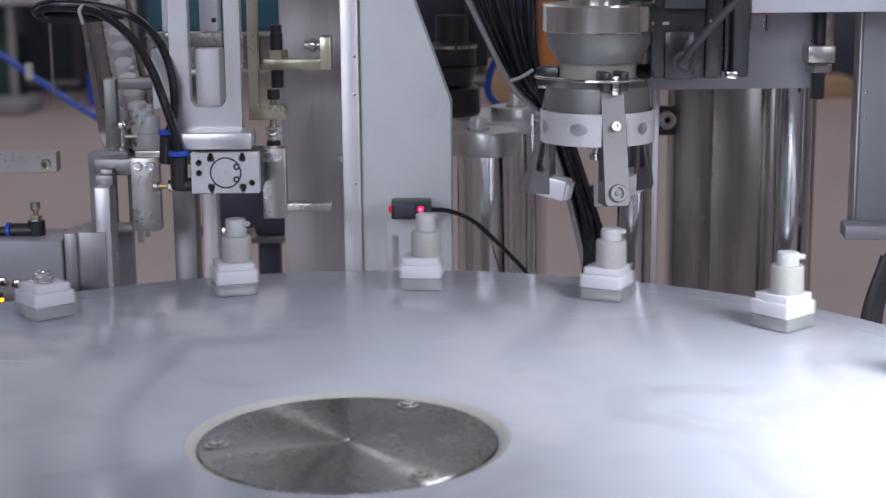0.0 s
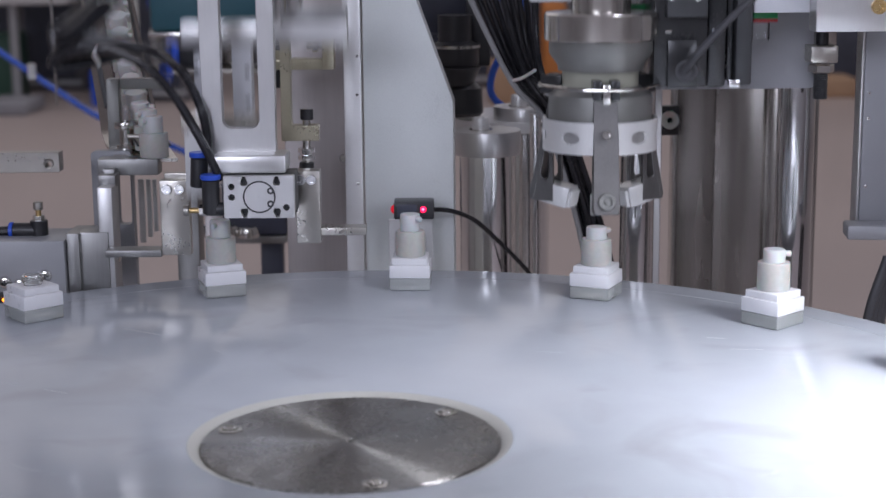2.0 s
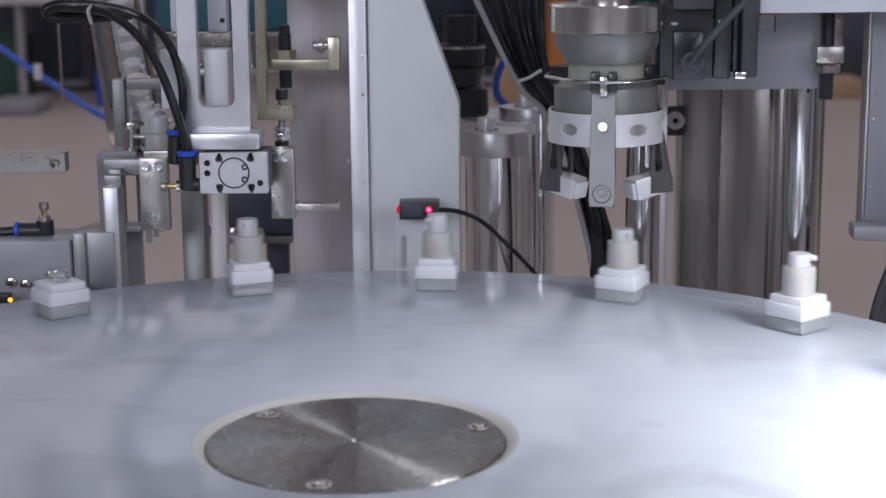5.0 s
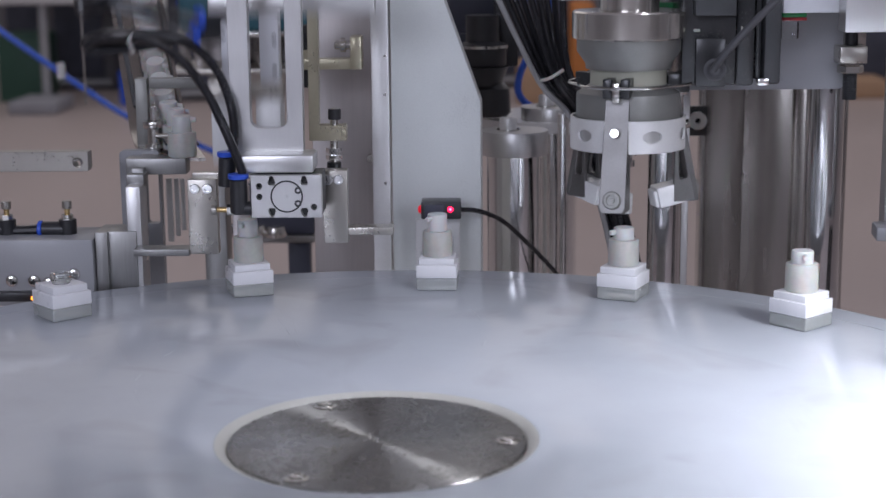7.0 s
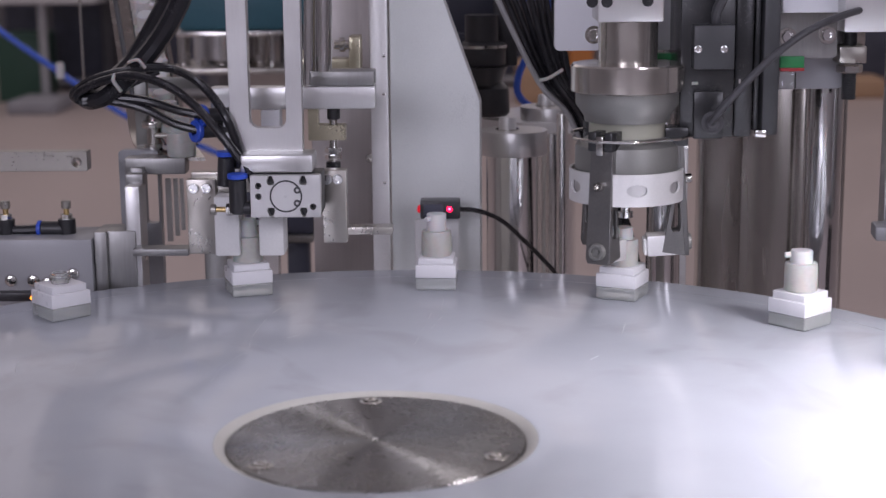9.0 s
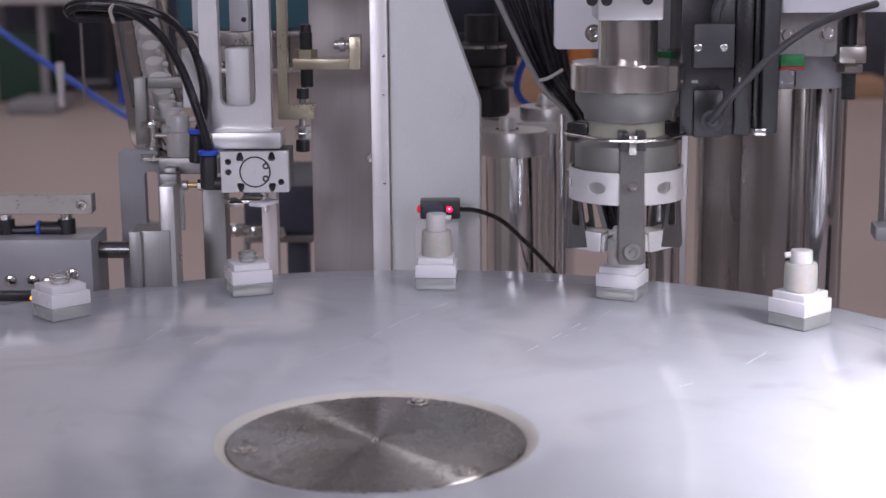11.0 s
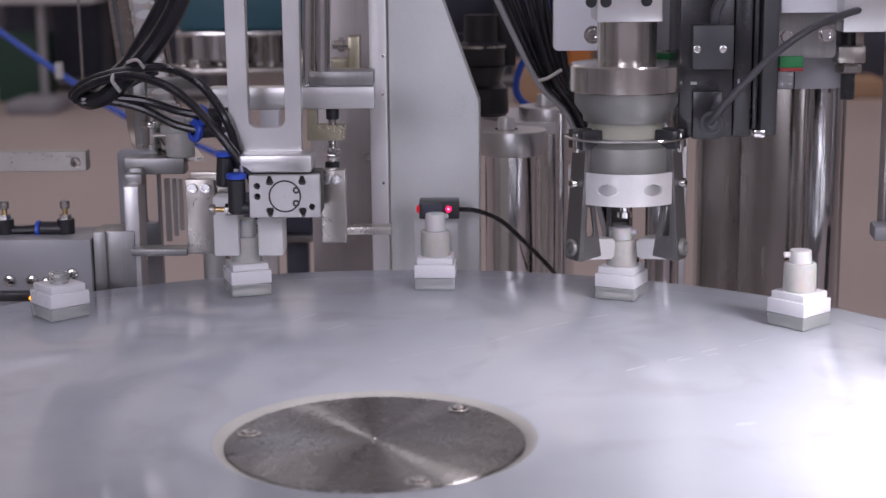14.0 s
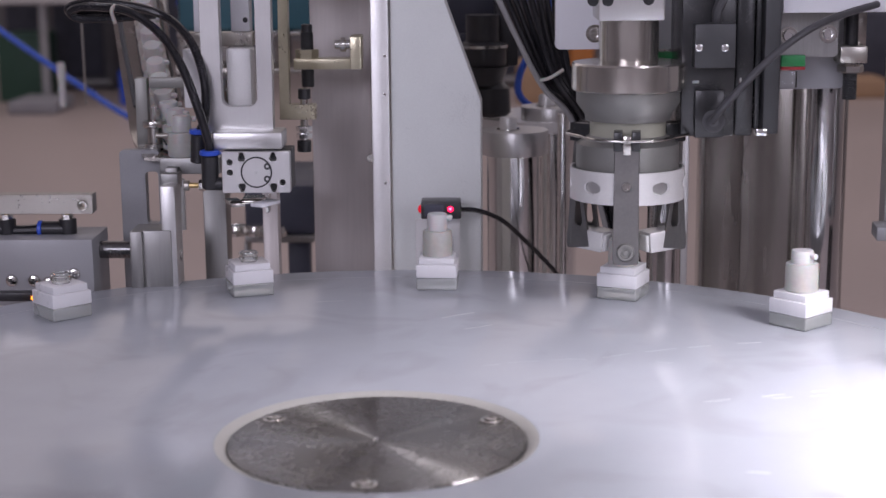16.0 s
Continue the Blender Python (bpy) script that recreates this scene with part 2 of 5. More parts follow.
def tube(points, r, bm=None, seg=10, sub=8, ends=True):
    """A round hose along a smooth line through points."""
    bm = bm or bmesh.new()
    pts = [Vector(p) for p in points]
    ext = [2 * pts[0] - pts[1], *pts, 2 * pts[-1] - pts[-2]]
    line = []
    for i in range(1, len(ext) - 2):
        p0, p1, p2, p3 = ext[i - 1:i + 3]
        for s in range(sub):
            t = s / sub
            line.append(0.5 * (2 * p1 + (p2 - p0) * t + (2 * p0 - 5 * p1 + 4 * p2 - p3) * t * t + (3 * p1 - p0 - 3 * p2 + p3) * t ** 3))
    line.append(pts[-1])
    side, rings = None, []
    for i, p in enumerate(line):
        d = (line[min(i + 1, len(line) - 1)] - line[max(i - 1, 0)]).normalized()
        if side is None:
            side = d.orthogonal().normalized()
        side = (side - d * side.dot(d)).normalized()
        up = d.cross(side)
        rings.append([bm.verts.new(p + r * (math.cos(2 * math.pi * k / seg) * side + math.sin(2 * math.pi * k / seg) * up)) for k in range(seg)])
    for a, b in zip(rings, rings[1:]):
        for k in range(seg):
            bm.faces.new((a[k], a[(k + 1) % seg], b[(k + 1) % seg], b[k]))
    if ends:
        bm.faces.new(rings[0][::-1])
        bm.faces.new(rings[-1])
    return bm


def rounded(x0, x1, z0, z1, r, seg=5):
    """A rectangle with round corners, as (x, z) points."""
    out = []
    for cx, cz, a in ((x1 - r, z1 - r, 0), (x0 + r, z1 - r, 90), (x0 + r, z0 + r, 180), (x1 - r, z0 + r, 270)):
        for i in range(seg + 1):
            w = radians(a + 90 * i / seg)
            out.append((cx + r * math.cos(w), cz + r * math.sin(w)))
    return out


def ring2(cx, cz, r, seg=20, sx=1.0):
    return [(cx + sx * r * math.cos(2 * math.pi * i / seg), cz + r * math.sin(2 * math.pi * i / seg)) for i in range(seg)]


def sheet(outline, holes, y0, y1, bm=None):
    """A plate in the x-z plane from y0 to y1 with holes cut through it."""
    own = bmesh.new()
    edges = []
    for loop in (outline, *holes):
        vs = [own.verts.new((x, y0, z)) for x, z in loop]
        edges += [own.edges.new((vs[i], vs[(i + 1) % len(vs)])) for i in range(len(vs))]
    bmesh.ops.triangle_fill(own, use_beauty=True, use_dissolve=False, edges=edges)
    got = bmesh.ops.extrude_face_region(own, geom=own.faces[:])
    bmesh.ops.translate(own, verts=[v for v in got["geom"] if isinstance(v, bmesh.types.BMVert)], vec=(0, y1 - y0, 0))
    rim = [e for e in own.edges if len(e.link_faces) == 2 and e.calc_face_angle(0) > 1.2 and e.calc_length() > 0.0012]
    bmesh.ops.bevel(own, geom=rim, offset=0.0004, segments=1, affect="EDGES", clamp_overlap=True)
    if bm is None:
        return own
    me = bpy.data.meshes.new("tmp")
    own.to_mesh(me)
    own.free()
    bm.from_mesh(me)
    bpy.data.meshes.remove(me)
    return bm


def turn(bm, degrees, about, axis="Z"):
    bmesh.ops.rotate(bm, verts=bm.verts, cent=about, matrix=Matrix.Rotation(radians(degrees), 3, axis))
    return bm


# ---- the hall ----
def slab(name, x0, x1, y0, y1, z0, z1, material, label):
    return solid(name, box(x0, x1, y0, y1, z0, z1, 0), material, label, name.split("_")[0], "structure")


slab("floor", -9, 9, -5, 16, -1.0, -0.9, FLOOR, "pinkish grey glossy epoxy factory floor")
slab("ceiling", -9, 9, -5, 16, 3.3, 3.4, CEIL, "plain pale factory hall ceiling")
slab("wall_north", -9, 9, 16, 16.2, -1, 3.4, HALL, "grey far wall of the factory hall")
# the next three walls are unseen, kept pale to reflect fill on the metals
slab("wall_south", -9, 9, -5.2, -5, -1, 3.4, CEIL, "unseen pale wall behind the camera, added to reflect light")
slab("wall_west", -9.2, -9, -5, 16, -1, 3.4, CEIL, "unseen pale side wall, added to reflect light")
slab("wall_east", 9, 9.2, -5, 16, -1, 3.4, CEIL, "unseen pale side wall, added to reflect light")

# ---- the rotary table ----
HUB = (0, 0, 0)
table = thing("rotary_table", "white acetal rotary indexing table with a steel hub plate", "rotary table")
prof = [(0.0978, -0.0004), (0.0986, 0.0), (0.4434, 0.0), (0.4437, -0.0004), (0.4440, -0.0004), (0.4443, 0.0), (0.4722, 0.0), (0.4732, -0.001),
        (0.4732, -0.021), (0.472, -0.022), (0.02, -0.022), (0.02, -0.012)]
part("disc", lathe(prof, seg=192), ACETAL, table)
part("recess_ring", lathe([(0.02, -0.012), (0.0906, -0.012), (0.0907, -0.0036), (0.0912, -0.0030), (0.0978, -0.0004)], seg=128), ACETAL_EDGE, table, "cut cream edge of the recess")
# fine turning grooves run round the hub plate
grooves = [(0.0892 - 0.0012 * k / 6, -0.0022 - 0.000014 * (1 - math.cos(2 * math.pi * k / 6))) for k in range(431)]
hub = part("hub_plate", lathe([(0, -0.012), (0.0895, -0.012), (0.0901, -0.0027), (0.0896, -0.0022)] + grooves + [(0.0028, -0.0022), (0.0022, -0.0040), (0, -0.0040)], seg=128),
           TURNED, table, "face-turned steel disc")
part("centre_pin", lathe([(0, -0.0040), (0.0012, -0.0040), (0.0012, -0.0012), (0.0006, -0.0007), (0, -0.0006)], seg=12), CHROME, hub)
for a in (-73.2, 46.8, 166.8):
    px, py = 0.079 * math.sin(radians(a)), 0.079 * math.cos(radians(a))
    part("hub_screw", screw((px, py, -0.0022), (0, 0, 1), 0.0042, 0.0022), STEEL, hub)
    part("screw_washer", lathe([(0.0046, -0.0021), (0.0072, -0.0021), (0.0074, -0.0016), (0.0069, -0.0013), (0.0050, -0.0013)], (px, py, 0), seg=24), STEEL, hub)

rng = random.Random(5)


def scuff(r0, a0, r1, a1, width, gaps):
    """A burnished mark on the disc from one (radius, bearing) to another, in broken strokes; its glint is in the
    colour.
    """
    for i in range(gaps):
        u0, u1 = (i + rng.uniform(0.0, 0.25)) / gaps, (i + rng.uniform(0.6, 1.0)) / gaps
        pts = []
        for u in (u0, (u0 + u1) / 2, u1):
            r, a = r0 + (r1 - r0) * u + rng.uniform(-0.001, 0.001), radians(a0 + (a1 - a0) * u)
            pts.append((r * math.sin(a), r * math.cos(a), -0.6 * width))
        part("scratch", tube(pts, width, seg=6, sub=4), SCUFF, table)


for mark in ((0.3636, -61.9, 0.3163, -61.4, 0.0004, 2), (0.318, -62.6, 0.2044, -63.2, 0.0006, 3), (0.300, -60.8, 0.262, -61.6, 0.0004, 2),
             (0.3497, -83.1, 0.2232, -95.2, 0.0004, 4), (0.2232, -95.2, 0.160, -115.0, 0.0003, 3),
             (0.2939, -128.6, 0.3193, -123.7, 0.0007, 1), (0.262, -124.0, 0.285, -119.0, 0.0005, 1),
             (0.3335, -35.4, 0.2902, -31.9, 0.0005, 2), (0.237, -28.2, 0.216, -27.6, 0.0006, 1)):
    scuff(*mark)
for _ in range(7):
    a0, r0 = rng.uniform(0, 360), rng.uniform(0.16, 0.40)
    scuff(r0, a0, r0 + rng.uniform(-0.02, 0.02), a0 + rng.uniform(2, 6), 0.0003, 1)

# drive housing below the table
solid("table_base", lathe([(0, -0.9), (0.30, -0.9), (0.30, -0.06), (0.12, -0.03), (0, -0.03)], seg=48), PAINT,
      "grey steel drive housing under the rotary table", "machine base")


# ---- bottles and pumps ----
def pump_at(origin):
    ob = thing("pump_cap", "white plastic lotion pump with a milky collar", "pump cap", origin, "lotion pumps")
    x, y, z = origin
    c = part("collar", lathe([(0.0095, 0), (0.0121, 0), (0.0126, 0.0008), (0.0124, 0.0200), (0.0118, 0.0212), (0.0086, 0.0214), (0.0086, 0.0200), (0, 0.0200)], origin, seg=32),
             COLLAR, ob, "milky ribbed collar")
    bm = lathe([(0, 0.0205), (0.0082, 0.0205), (0.0085, 0.0212), (0.0084, 0.0345), (0.0078, 0.0356), (0.0060, 0.0359), (0, 0.0354)], origin, seg=28)
    a = part("actuator", bm, PUMP_WHITE, ob)
    part("nozzle", rod((x + 0.006, y, z + 0.0322), (x + 0.0128, y, z + 0.0318), 0.0023, seg=12), PUMP_WHITE, a)
    return ob


def bottle_at(origin):
    ob = thing("bottle", "square white lacquered glass bottle with a clear thick base", "bottle", origin, "square bottles on the table")
    x, y, z = origin
    h = 0.017
    part("glass_base", box(x - h, x + h, y - h, y + h, z + 0.0003, z + 0.0105, 0.0012, seg=3), BASE_GLASS, ob, "thick clear glass base")
    part("body", box(x - h, x + h, y - h, y + h, z + 0.0106, z + 0.0214, 0.0006), LACQUER, ob)
    s = 0.0149
    part("shoulder", box(x - s, x + s, y - s, y + s, z + 0.0215, z + 0.0270, 0.0006), LACQUER, ob)
    part("neck", lathe([(0.0072, 0.0270), (0.0072, 0.0286), (0.0083, 0.0292), (0.0083, 0.0302), (0.0072, 0.0308), (0.0072, 0.0325), (0.0082, 0.0331),
                        (0.0082, 0.0340), (0.0073, 0.0346), (0.0071, 0.0352), (0.0062, 0.0352), (0.0060, 0.0275), (0.0072, 0.0270)], origin, seg=28), GLASS, ob, "clear threaded glass neck")
    return ob


STEP, RADIUS, FIRST, SKEW, CYCLE = 22.5, 0.408, 4.105, -1.4, 2.484


def slot(k):
    """The pose of a bottle at station k (degrees grow clockwise from above)."""
    a = FIRST + STEP * k
    return pose(RADIUS * math.sin(radians(a)), RADIUS * math.cos(radians(a)), 0.0, 0, 0, -a - SKEW)


bottles, pumps = {}, {}
first_bottle, first_pump = bottle_at((0, 0, 0)), pump_at((0, 0, 0))
for k in range(-8, 5):
    bottles[k] = first_bottle if k == -8 else copy_thing(first_bottle, slot(k))
for k in range(-20, 5):
    pumps[k] = first_pump if k == -20 else copy_thing(first_pump, slot(k))

# ---- centre column with the sensor ----
col = thing("machine_column", "pale grey steel machine column with a chamfered gusset", "machine column", (0, 0.53, -0.9))
part("flange", box(-0.0315, -0.0156, 0.52, 0.60, -0.9, 0.40, 0.001), SATIN, col, "bright edge flange")
bm = sheet([(-0.0161, -0.9), (0.0675, -0.9), (0.0675, 0.1448), (0.035, 0.2356), (0.0171, 0.30), (-0.0137, 0.30)], [], 0.53, 0.548)
part("gusset", turn(bm, -6, (-0.0161, 0.53, 0.1136)), PAINT, col, "grey painted gusset plate")
for pos in ((-0.0188, 0.52, 0.1864), (-0.0194, 0.52, 0.1519), (-0.02, 0.52, 0.0708)):
    part("pin", screw(pos, (0, -1, 0), 0.0014, 0.0005), STEEL, col)

back = thing("rear_column", "brown-grey milled steel side plate behind the gripper", "steel panel", (0, 0.6, -0.9))
part("panel", box(-0.0937, -0.0358, 0.60, 0.62, -0.9, 0.40, 0.001), PLATE, back)
part("bolt", screw((-0.0379, 0.6, 0.0828), (0, -1, 0), 0.004, 0.006), STEEL, back)
br = thing("stop_bracket", "yellow zinc plated bracket with a clamping screw", "bracket", (0, 0.58, 0.19))
part("arm", box(-0.1012, -0.0402, 0.52, 0.54, 0.1747, 0.1843), BRASSY, br)
part("upright", box(-0.0494, -0.0393, 0.51, 0.54, 0.1754, 0.2045), BRASSY, br)
part("screw", rod((-0.0636, 0.52, 0.1969), (-0.0489, 0.52, 0.1968), 0.004), STEEL, br)
for za, zb, rr, mm in ((0.2055, 0.2146, 0.005, BLACK), (0.1944, 0.2065, 0.0024, STEEL), (0.1903, 0.2075, 0.0058, MOTOR), (0.1581, 0.1771, 0.0058, MOTOR)):
    part("stop_pin", rod((-0.0895, 0.53, za), (-0.0895, 0.53, zb), rr), mm, br)
part("stop_nut", lathe([(0, 0), (0.0105, 0), (0.0105, 0.008), (0, 0.008)], (-0.0898, 0.53, 0.1842), seg=6), BRASSY, br)
part("screw_head", rod((-0.0582, 0.515, 0.1972), (-0.0531, 0.515, 0.1972), 0.0065), STEEL, br)

sen = thing("optical_sensor", "black photoelectric sensor with a lit red lamp", "sensor", (0.0307, 0.49, 0.0501))
part("housing", box(0.0133, 0.049, 0.478, 0.502, 0.0446, 0.0604, 0.0015), BLACK, sen)
part("lens", box(0.0164, 0.034, 0.477, 0.479, 0.0474, 0.0581, 0.0005), NAVY, sen)
part("lamp", lathe([(0, 0), (0.0027, 0), (0.0027, 0.001), (0.0016, 0.0018), (0, 0.002)], (0.0395, 0.478, 0.0537), (0, -1, 0), 16), LED_RED, sen, "glowing red lamp")
part("lamp_core", lathe([(0, 0), (0.0011, 0), (0.0011, 0.0006), (0, 0.0009)], (0.0395, 0.4760, 0.0541), (0, -1, 0), 12), LED_CORE, sen, "bright pink lamp core")
# added glowing disc in place of the red light reflected off the column
part("red_spill", lathe([(0, 0), (0.004, 0), (0.003, 0.002), (0, 0.003)], (0.0131, 0.488, 0.0522), (-1, 0, 0), 16), LED_SPILL, sen, "added glow standing in for the lamp's red spill")
sbk = thing("sensor_bracket", "slotted steel bracket carrying the sensor", "bracket", (0.0301, 0.5, 0.0139))
x0, x1, z0, z1 = 0.0075, 0.0475, -0.018, 0.0402
part("plate", sheet([(x0, z0), (x1, z0), (x1, z1), (x0, z1)], [rounded(x0 + 0.006, x0 + 0.011, z0 + 0.014, z1 - 0.014, 0.0024), rounded(x1 - 0.011, x1 - 0.006, z0 + 0.014, z1 - 0.014, 0.0024)], 0.502, 0.506), SATIN, sbk)
solid("sensor_cable", tube([(0.0479, 0.49, 0.0515), (0.0652, 0.5, 0.048), (0.086, 0.52, 0.0357), (0.1077, 0.55, 0.0111), (0.1331, 0.58, -0.02), (0.1451, 0.6, -0.0385)], 0.0022), RUBBER,
      "thin black cable running from the sensor", "cable")

# ---- posts behind the table ----
def post(name, px, py, r, top, material, label, cat="post"):
    return solid(name, rod((px, py, -0.9), (px, py, top), r, seg=40), material, label, cat)


cp = thing("guide_post", "thick chrome guide post with a steel cap", "guide post", (0.11, 0.66, -0.9))
cx, cy = 0.101, 0.64
part("shaft", rod((cx, cy, -0.9), (cx, cy, 0.0857), 0.0273, seg=48), CHROME, cp)
part("cap", lathe([(0, -0.001), (0.0329, -0.001), (0.0334, 0), (0.0334, 0.0215), (0.0329, 0.0225), (0, 0.0225)], (cx, cy, 0.0812), seg=48), ALU, cp)
part("bolt", screw((cx - 0.006, cy, 0.103), (0, 0, 1), 0.0085, 0.013), SATIN, cp)
part("washer", lathe([(0, 0), (0.0115, 0), (0.0115, 0.0016), (0, 0.0016)], (cx - 0.006, cy, 0.103), seg=28), STEEL, cp)
cp2 = copy_thing(cp, Matrix.Translation((0.11 + 0.045, 0.66 + 0.16, -0.895)))
tagged(cp2, "thick chrome guide post standing behind another")
solid("tie_plate", lathe([(0, 0), (0.075, 0), (0.076, 0.001), (0.076, 0.012), (0, 0.013)], (0.1399, 0.84, 0.0827), seg=48), SATIN, "round aluminium tie plate on the rear post", "tie plate")
post("slide_post", 0.2394, 0.56, 0.0159, 0.40, SHAFT, "polished chrome slide post behind the screwing head")
post("slide_post", 0.3732, 0.50, 0.0167, 0.40, SHAFT, "polished chrome slide post beside the screwing head")
post("slim_post", 0.403, 0.56, 0.0048, 0.40, STEEL, "slim steel post behind the chrome post")
post("slim_post", 0.1501, 0.66, 0.0056, 0.1175, CHROME, "slim chrome post behind the cables")
bpn = thing("back_panel", "dark brushed stainless panel behind the screwing unit", "steel panel", (0.3541, 0.72, -0.9))
part("sheet", box(0.3385, 0.3905, 0.72, 0.74, -0.9, 0.40, 0.001), DARK_STEEL, bpn)
part("side_sheet", turn(box(0.3002, 0.3383, 0.72, 0.735, -0.9, 0.40, 0.001), -5, (0.3383, 0.72, 0)), DARK_STEEL, bpn)
part("folded_edge", box(0.3901, 0.4047, 0.715, 0.74, -0.9, 0.40, 0.002), DARK_STEEL, bpn)
part("folded_edge", box(0.2948, 0.2994, 0.715, 0.74, -0.9, 0.40, 0.002), STEEL, bpn)
solid("edge_plate", box(0.263, 0.2755, 0.66, 0.70, -0.9, 0.25, 0.001), ALU, "narrow aluminium upright plate", "plate")
rol = thing("roller_bracket", "dark bracket with a pale roller", "bracket", (0.2881, 0.7, 0.1057))
part("plate", box(0.2743, 0.2985, 0.7, 0.71, 0.0884, 0.1184), MOTOR, rol)
part("roller", lathe([(0.003, 0), (0.0085, 0), (0.009, 0.002), (0.009, 0.008), (0.003, 0.008)], (0.2881, 0.7, 0.1046), (0, -1, 0), 24), COLLAR, rol)
sc = thing("side_cover", "grey painted side cover", "machine cover", (0.4353, 0.45, 0.1394))
part("panel", box(0.4193, 0.484, 0.45, 0.465, 0.0329, 0.40, 0.002), GREY_DARK, sc)
part("folded_edge", box(0.4163, 0.4187, 0.448, 0.468, 0.0329, 0.40, 0.001), ALU, sc)
for zz in (0.1565, 0.1346, 0.0754):
    part("rivet", screw((0.4241, 0.45, zz), (0, -1, 0), 0.0012, 0.0006), STEEL, sc)
solid("cover_ledge", turn(box(0.4027, 0.48, 0.42, 0.45, 0.0338, 0.0462, 0.002), -6, (0.4027, 0.42, 0.0414)), GREY_DARK, "grey ledge under the side cover", "ledge")
hs = bmesh.new()
for i in range(4):
    hs = tube([(0.4385 + 0.006 * i, 0.42 + 0.008 * i, 0.0189), (0.4229 + 0.006 * i, 0.42 + 0.008 * i, -0.0409), (0.4173 + 0.006 * i, 0.42, -0.15)], 0.0045, hs)
solid("corrugated_hose", hs, GREY_CABLE, "bundle of grey ribbed hoses below the ledge", "hose")

# ---- cables and valves in the middle ----
bunch = thing("cable_bundle", "bundle of black machine cables held by a tie", "cable bundle", (0.1304, 0.55, 0.167))
for i in range(9):
    o = 0.0045 * (i - 4)
    d = 0.006 * ((i * 5) % 4)
    top = (0.1087, 0.56, 0.2539)
    mid = (0.134, 0.55, 0.167)
    low = (0.1669, 0.57, 0.1119)
    end = (0.2095, 0.6, -0.0307)
    part("cable", tube([(top[0] + o * 1.9, top[1] + d, top[2]), (mid[0] + o * 0.72, mid[1] + d, mid[2] + o * 0.4), (low[0] + o * 0.55, low[1] + d, low[2]), (end[0] + o * 0.7, end[1] + d, end[2]), (end[0] + o * 0.9, end[1] + d, end[2] - 0.1)],
                       0.0031 if i else 0.0026, sub=6), PALE_CABLE if i == 0 else RUBBER, bunch)
part("cable_tie", tube([(0.1222, 0.54, 0.1613), (0.1307, 0.535, 0.1643), (0.1428, 0.54, 0.1709)], 0.0016), COLLAR, bunch, "white cable tie")
solid("drop_cable", tube([(0.1967, 0.6, 0.0531), (0.2003, 0.6, 0.0142), (0.2029, 0.6, -0.0306), (0.2033, 0.6, -0.0759)], 0.009), RUBBER, "thick black cable dropping behind the table", "cable")
reg = thing("air_regulator", "black air regulator with a ribbed knob", "regulator", (0.0804, 0.8, 0.1444))
rx, ry = 0.0775, 0.80
part("body", lathe([(0, 0), (0.024, 0), (0.026, 0.003), (0.026, 0.024), (0.018, 0.027), (0.018, 0.055), (0, 0.055)], (rx - 0.006, ry, 0.1517), seg=32), BLACK, reg)
part("neck", lathe([(0, 0), (0.022, 0), (0.03, 0.02), (0, 0.02)], (rx - 0.008, ry, 0.1323), seg=24), BLACK, reg)
part("knob", lathe([(0, 0), (0.019, 0), (0.022, 0.004), (0.021, 0.03), (0.015, 0.036), (0, 0.036)], (rx + 0.002, ry, 0.0987), seg=20), BLACK, reg)
part("bracket", box(0.0441, 0.1118, 0.83, 0.85, 0.1632, 0.1846), NAVY, reg)
part("clamp_ring", lathe([(0.026, 0), (0.0278, 0), (0.0278, 0.003), (0.026, 0.003)], (rx - 0.006, ry, 0.1722), seg=36), STEEL, reg, "thin bright clamp ring")
solid("valve_block", box(0.035, 0.1004, 0.86, 0.91, 0.1815, 0.2444, 0.002), NAVY, "dark valve block behind the column", "valve block")
solid("valve_block", box(0.0847, 0.1103, 0.82, 0.85, 0.1498, 0.2454, 0.002), BLACK, "black narrow valve block", "valve block")
solid("blue_air_hose", tube([(0.1517, 0.95, 0.2342), (0.1471, 0.95, 0.1759), (0.1221, 0.95, 0.1434), (0.1141, 0.95, 0.1105), (0.1286, 0.95, 0.0917), (0.1518, 0.95, 0.0889)], 0.0042), BLUE_HOSE, "blue air hose looping behind the cables", "hose")

# ---- screwing unit on the slide ----
unit = thing("screwing_unit", "vertical slide with black servo motor and screwing chuck", "screwing machine", (0.1827, 0.3648, 0.1))
part("motor_body", box(0.2263, 0.2692, 0.36, 0.44, 0.132, 0.2769, 0.0015), MOTOR, unit, "black servo motor")
fin = box(0.2712, 0.2862, 0.372, 0.432, 0.1301, 0.2763, 0.0025)
fin = box(0.2887, 0.2942, 0.384, 0.434, 0.1335, 0.276, 0.0025, fin)
part("motor_rib", fin, MOTOR, unit)
part("motor_rib", box(0.2952, 0.3087, 0.378, 0.428, 0.1305, 0.276, 0.0025), MOTOR_BOX, unit, "dark grey end rib")
part("motor_foot", box(0.2898, 0.299, 0.374, 0.386, 0.1297, 0.1357, 0.001), CHROME, unit)
con = part("connector", box(0.2346, 0.2667, 0.345, 0.365, 0.1879, 0.2225, 0.001), MOTOR_BOX, unit, "charcoal connector block")
for pos in ((0.2378, 0.345, 0.204), (0.2583, 0.345, 0.2038)):
    part("connector_screw", screw(pos, (0, -1, 0), 0.0030, 0.0012), CHROME, con)
part("connector_cable", tube([(0.2528, 0.355, 0.2205), (0.2526, 0.35, 0.2332), (0.2569, 0.345, 0.2466), (0.2577, 0.345, 0.2684)], 0.0042), GREY_CABLE, unit)
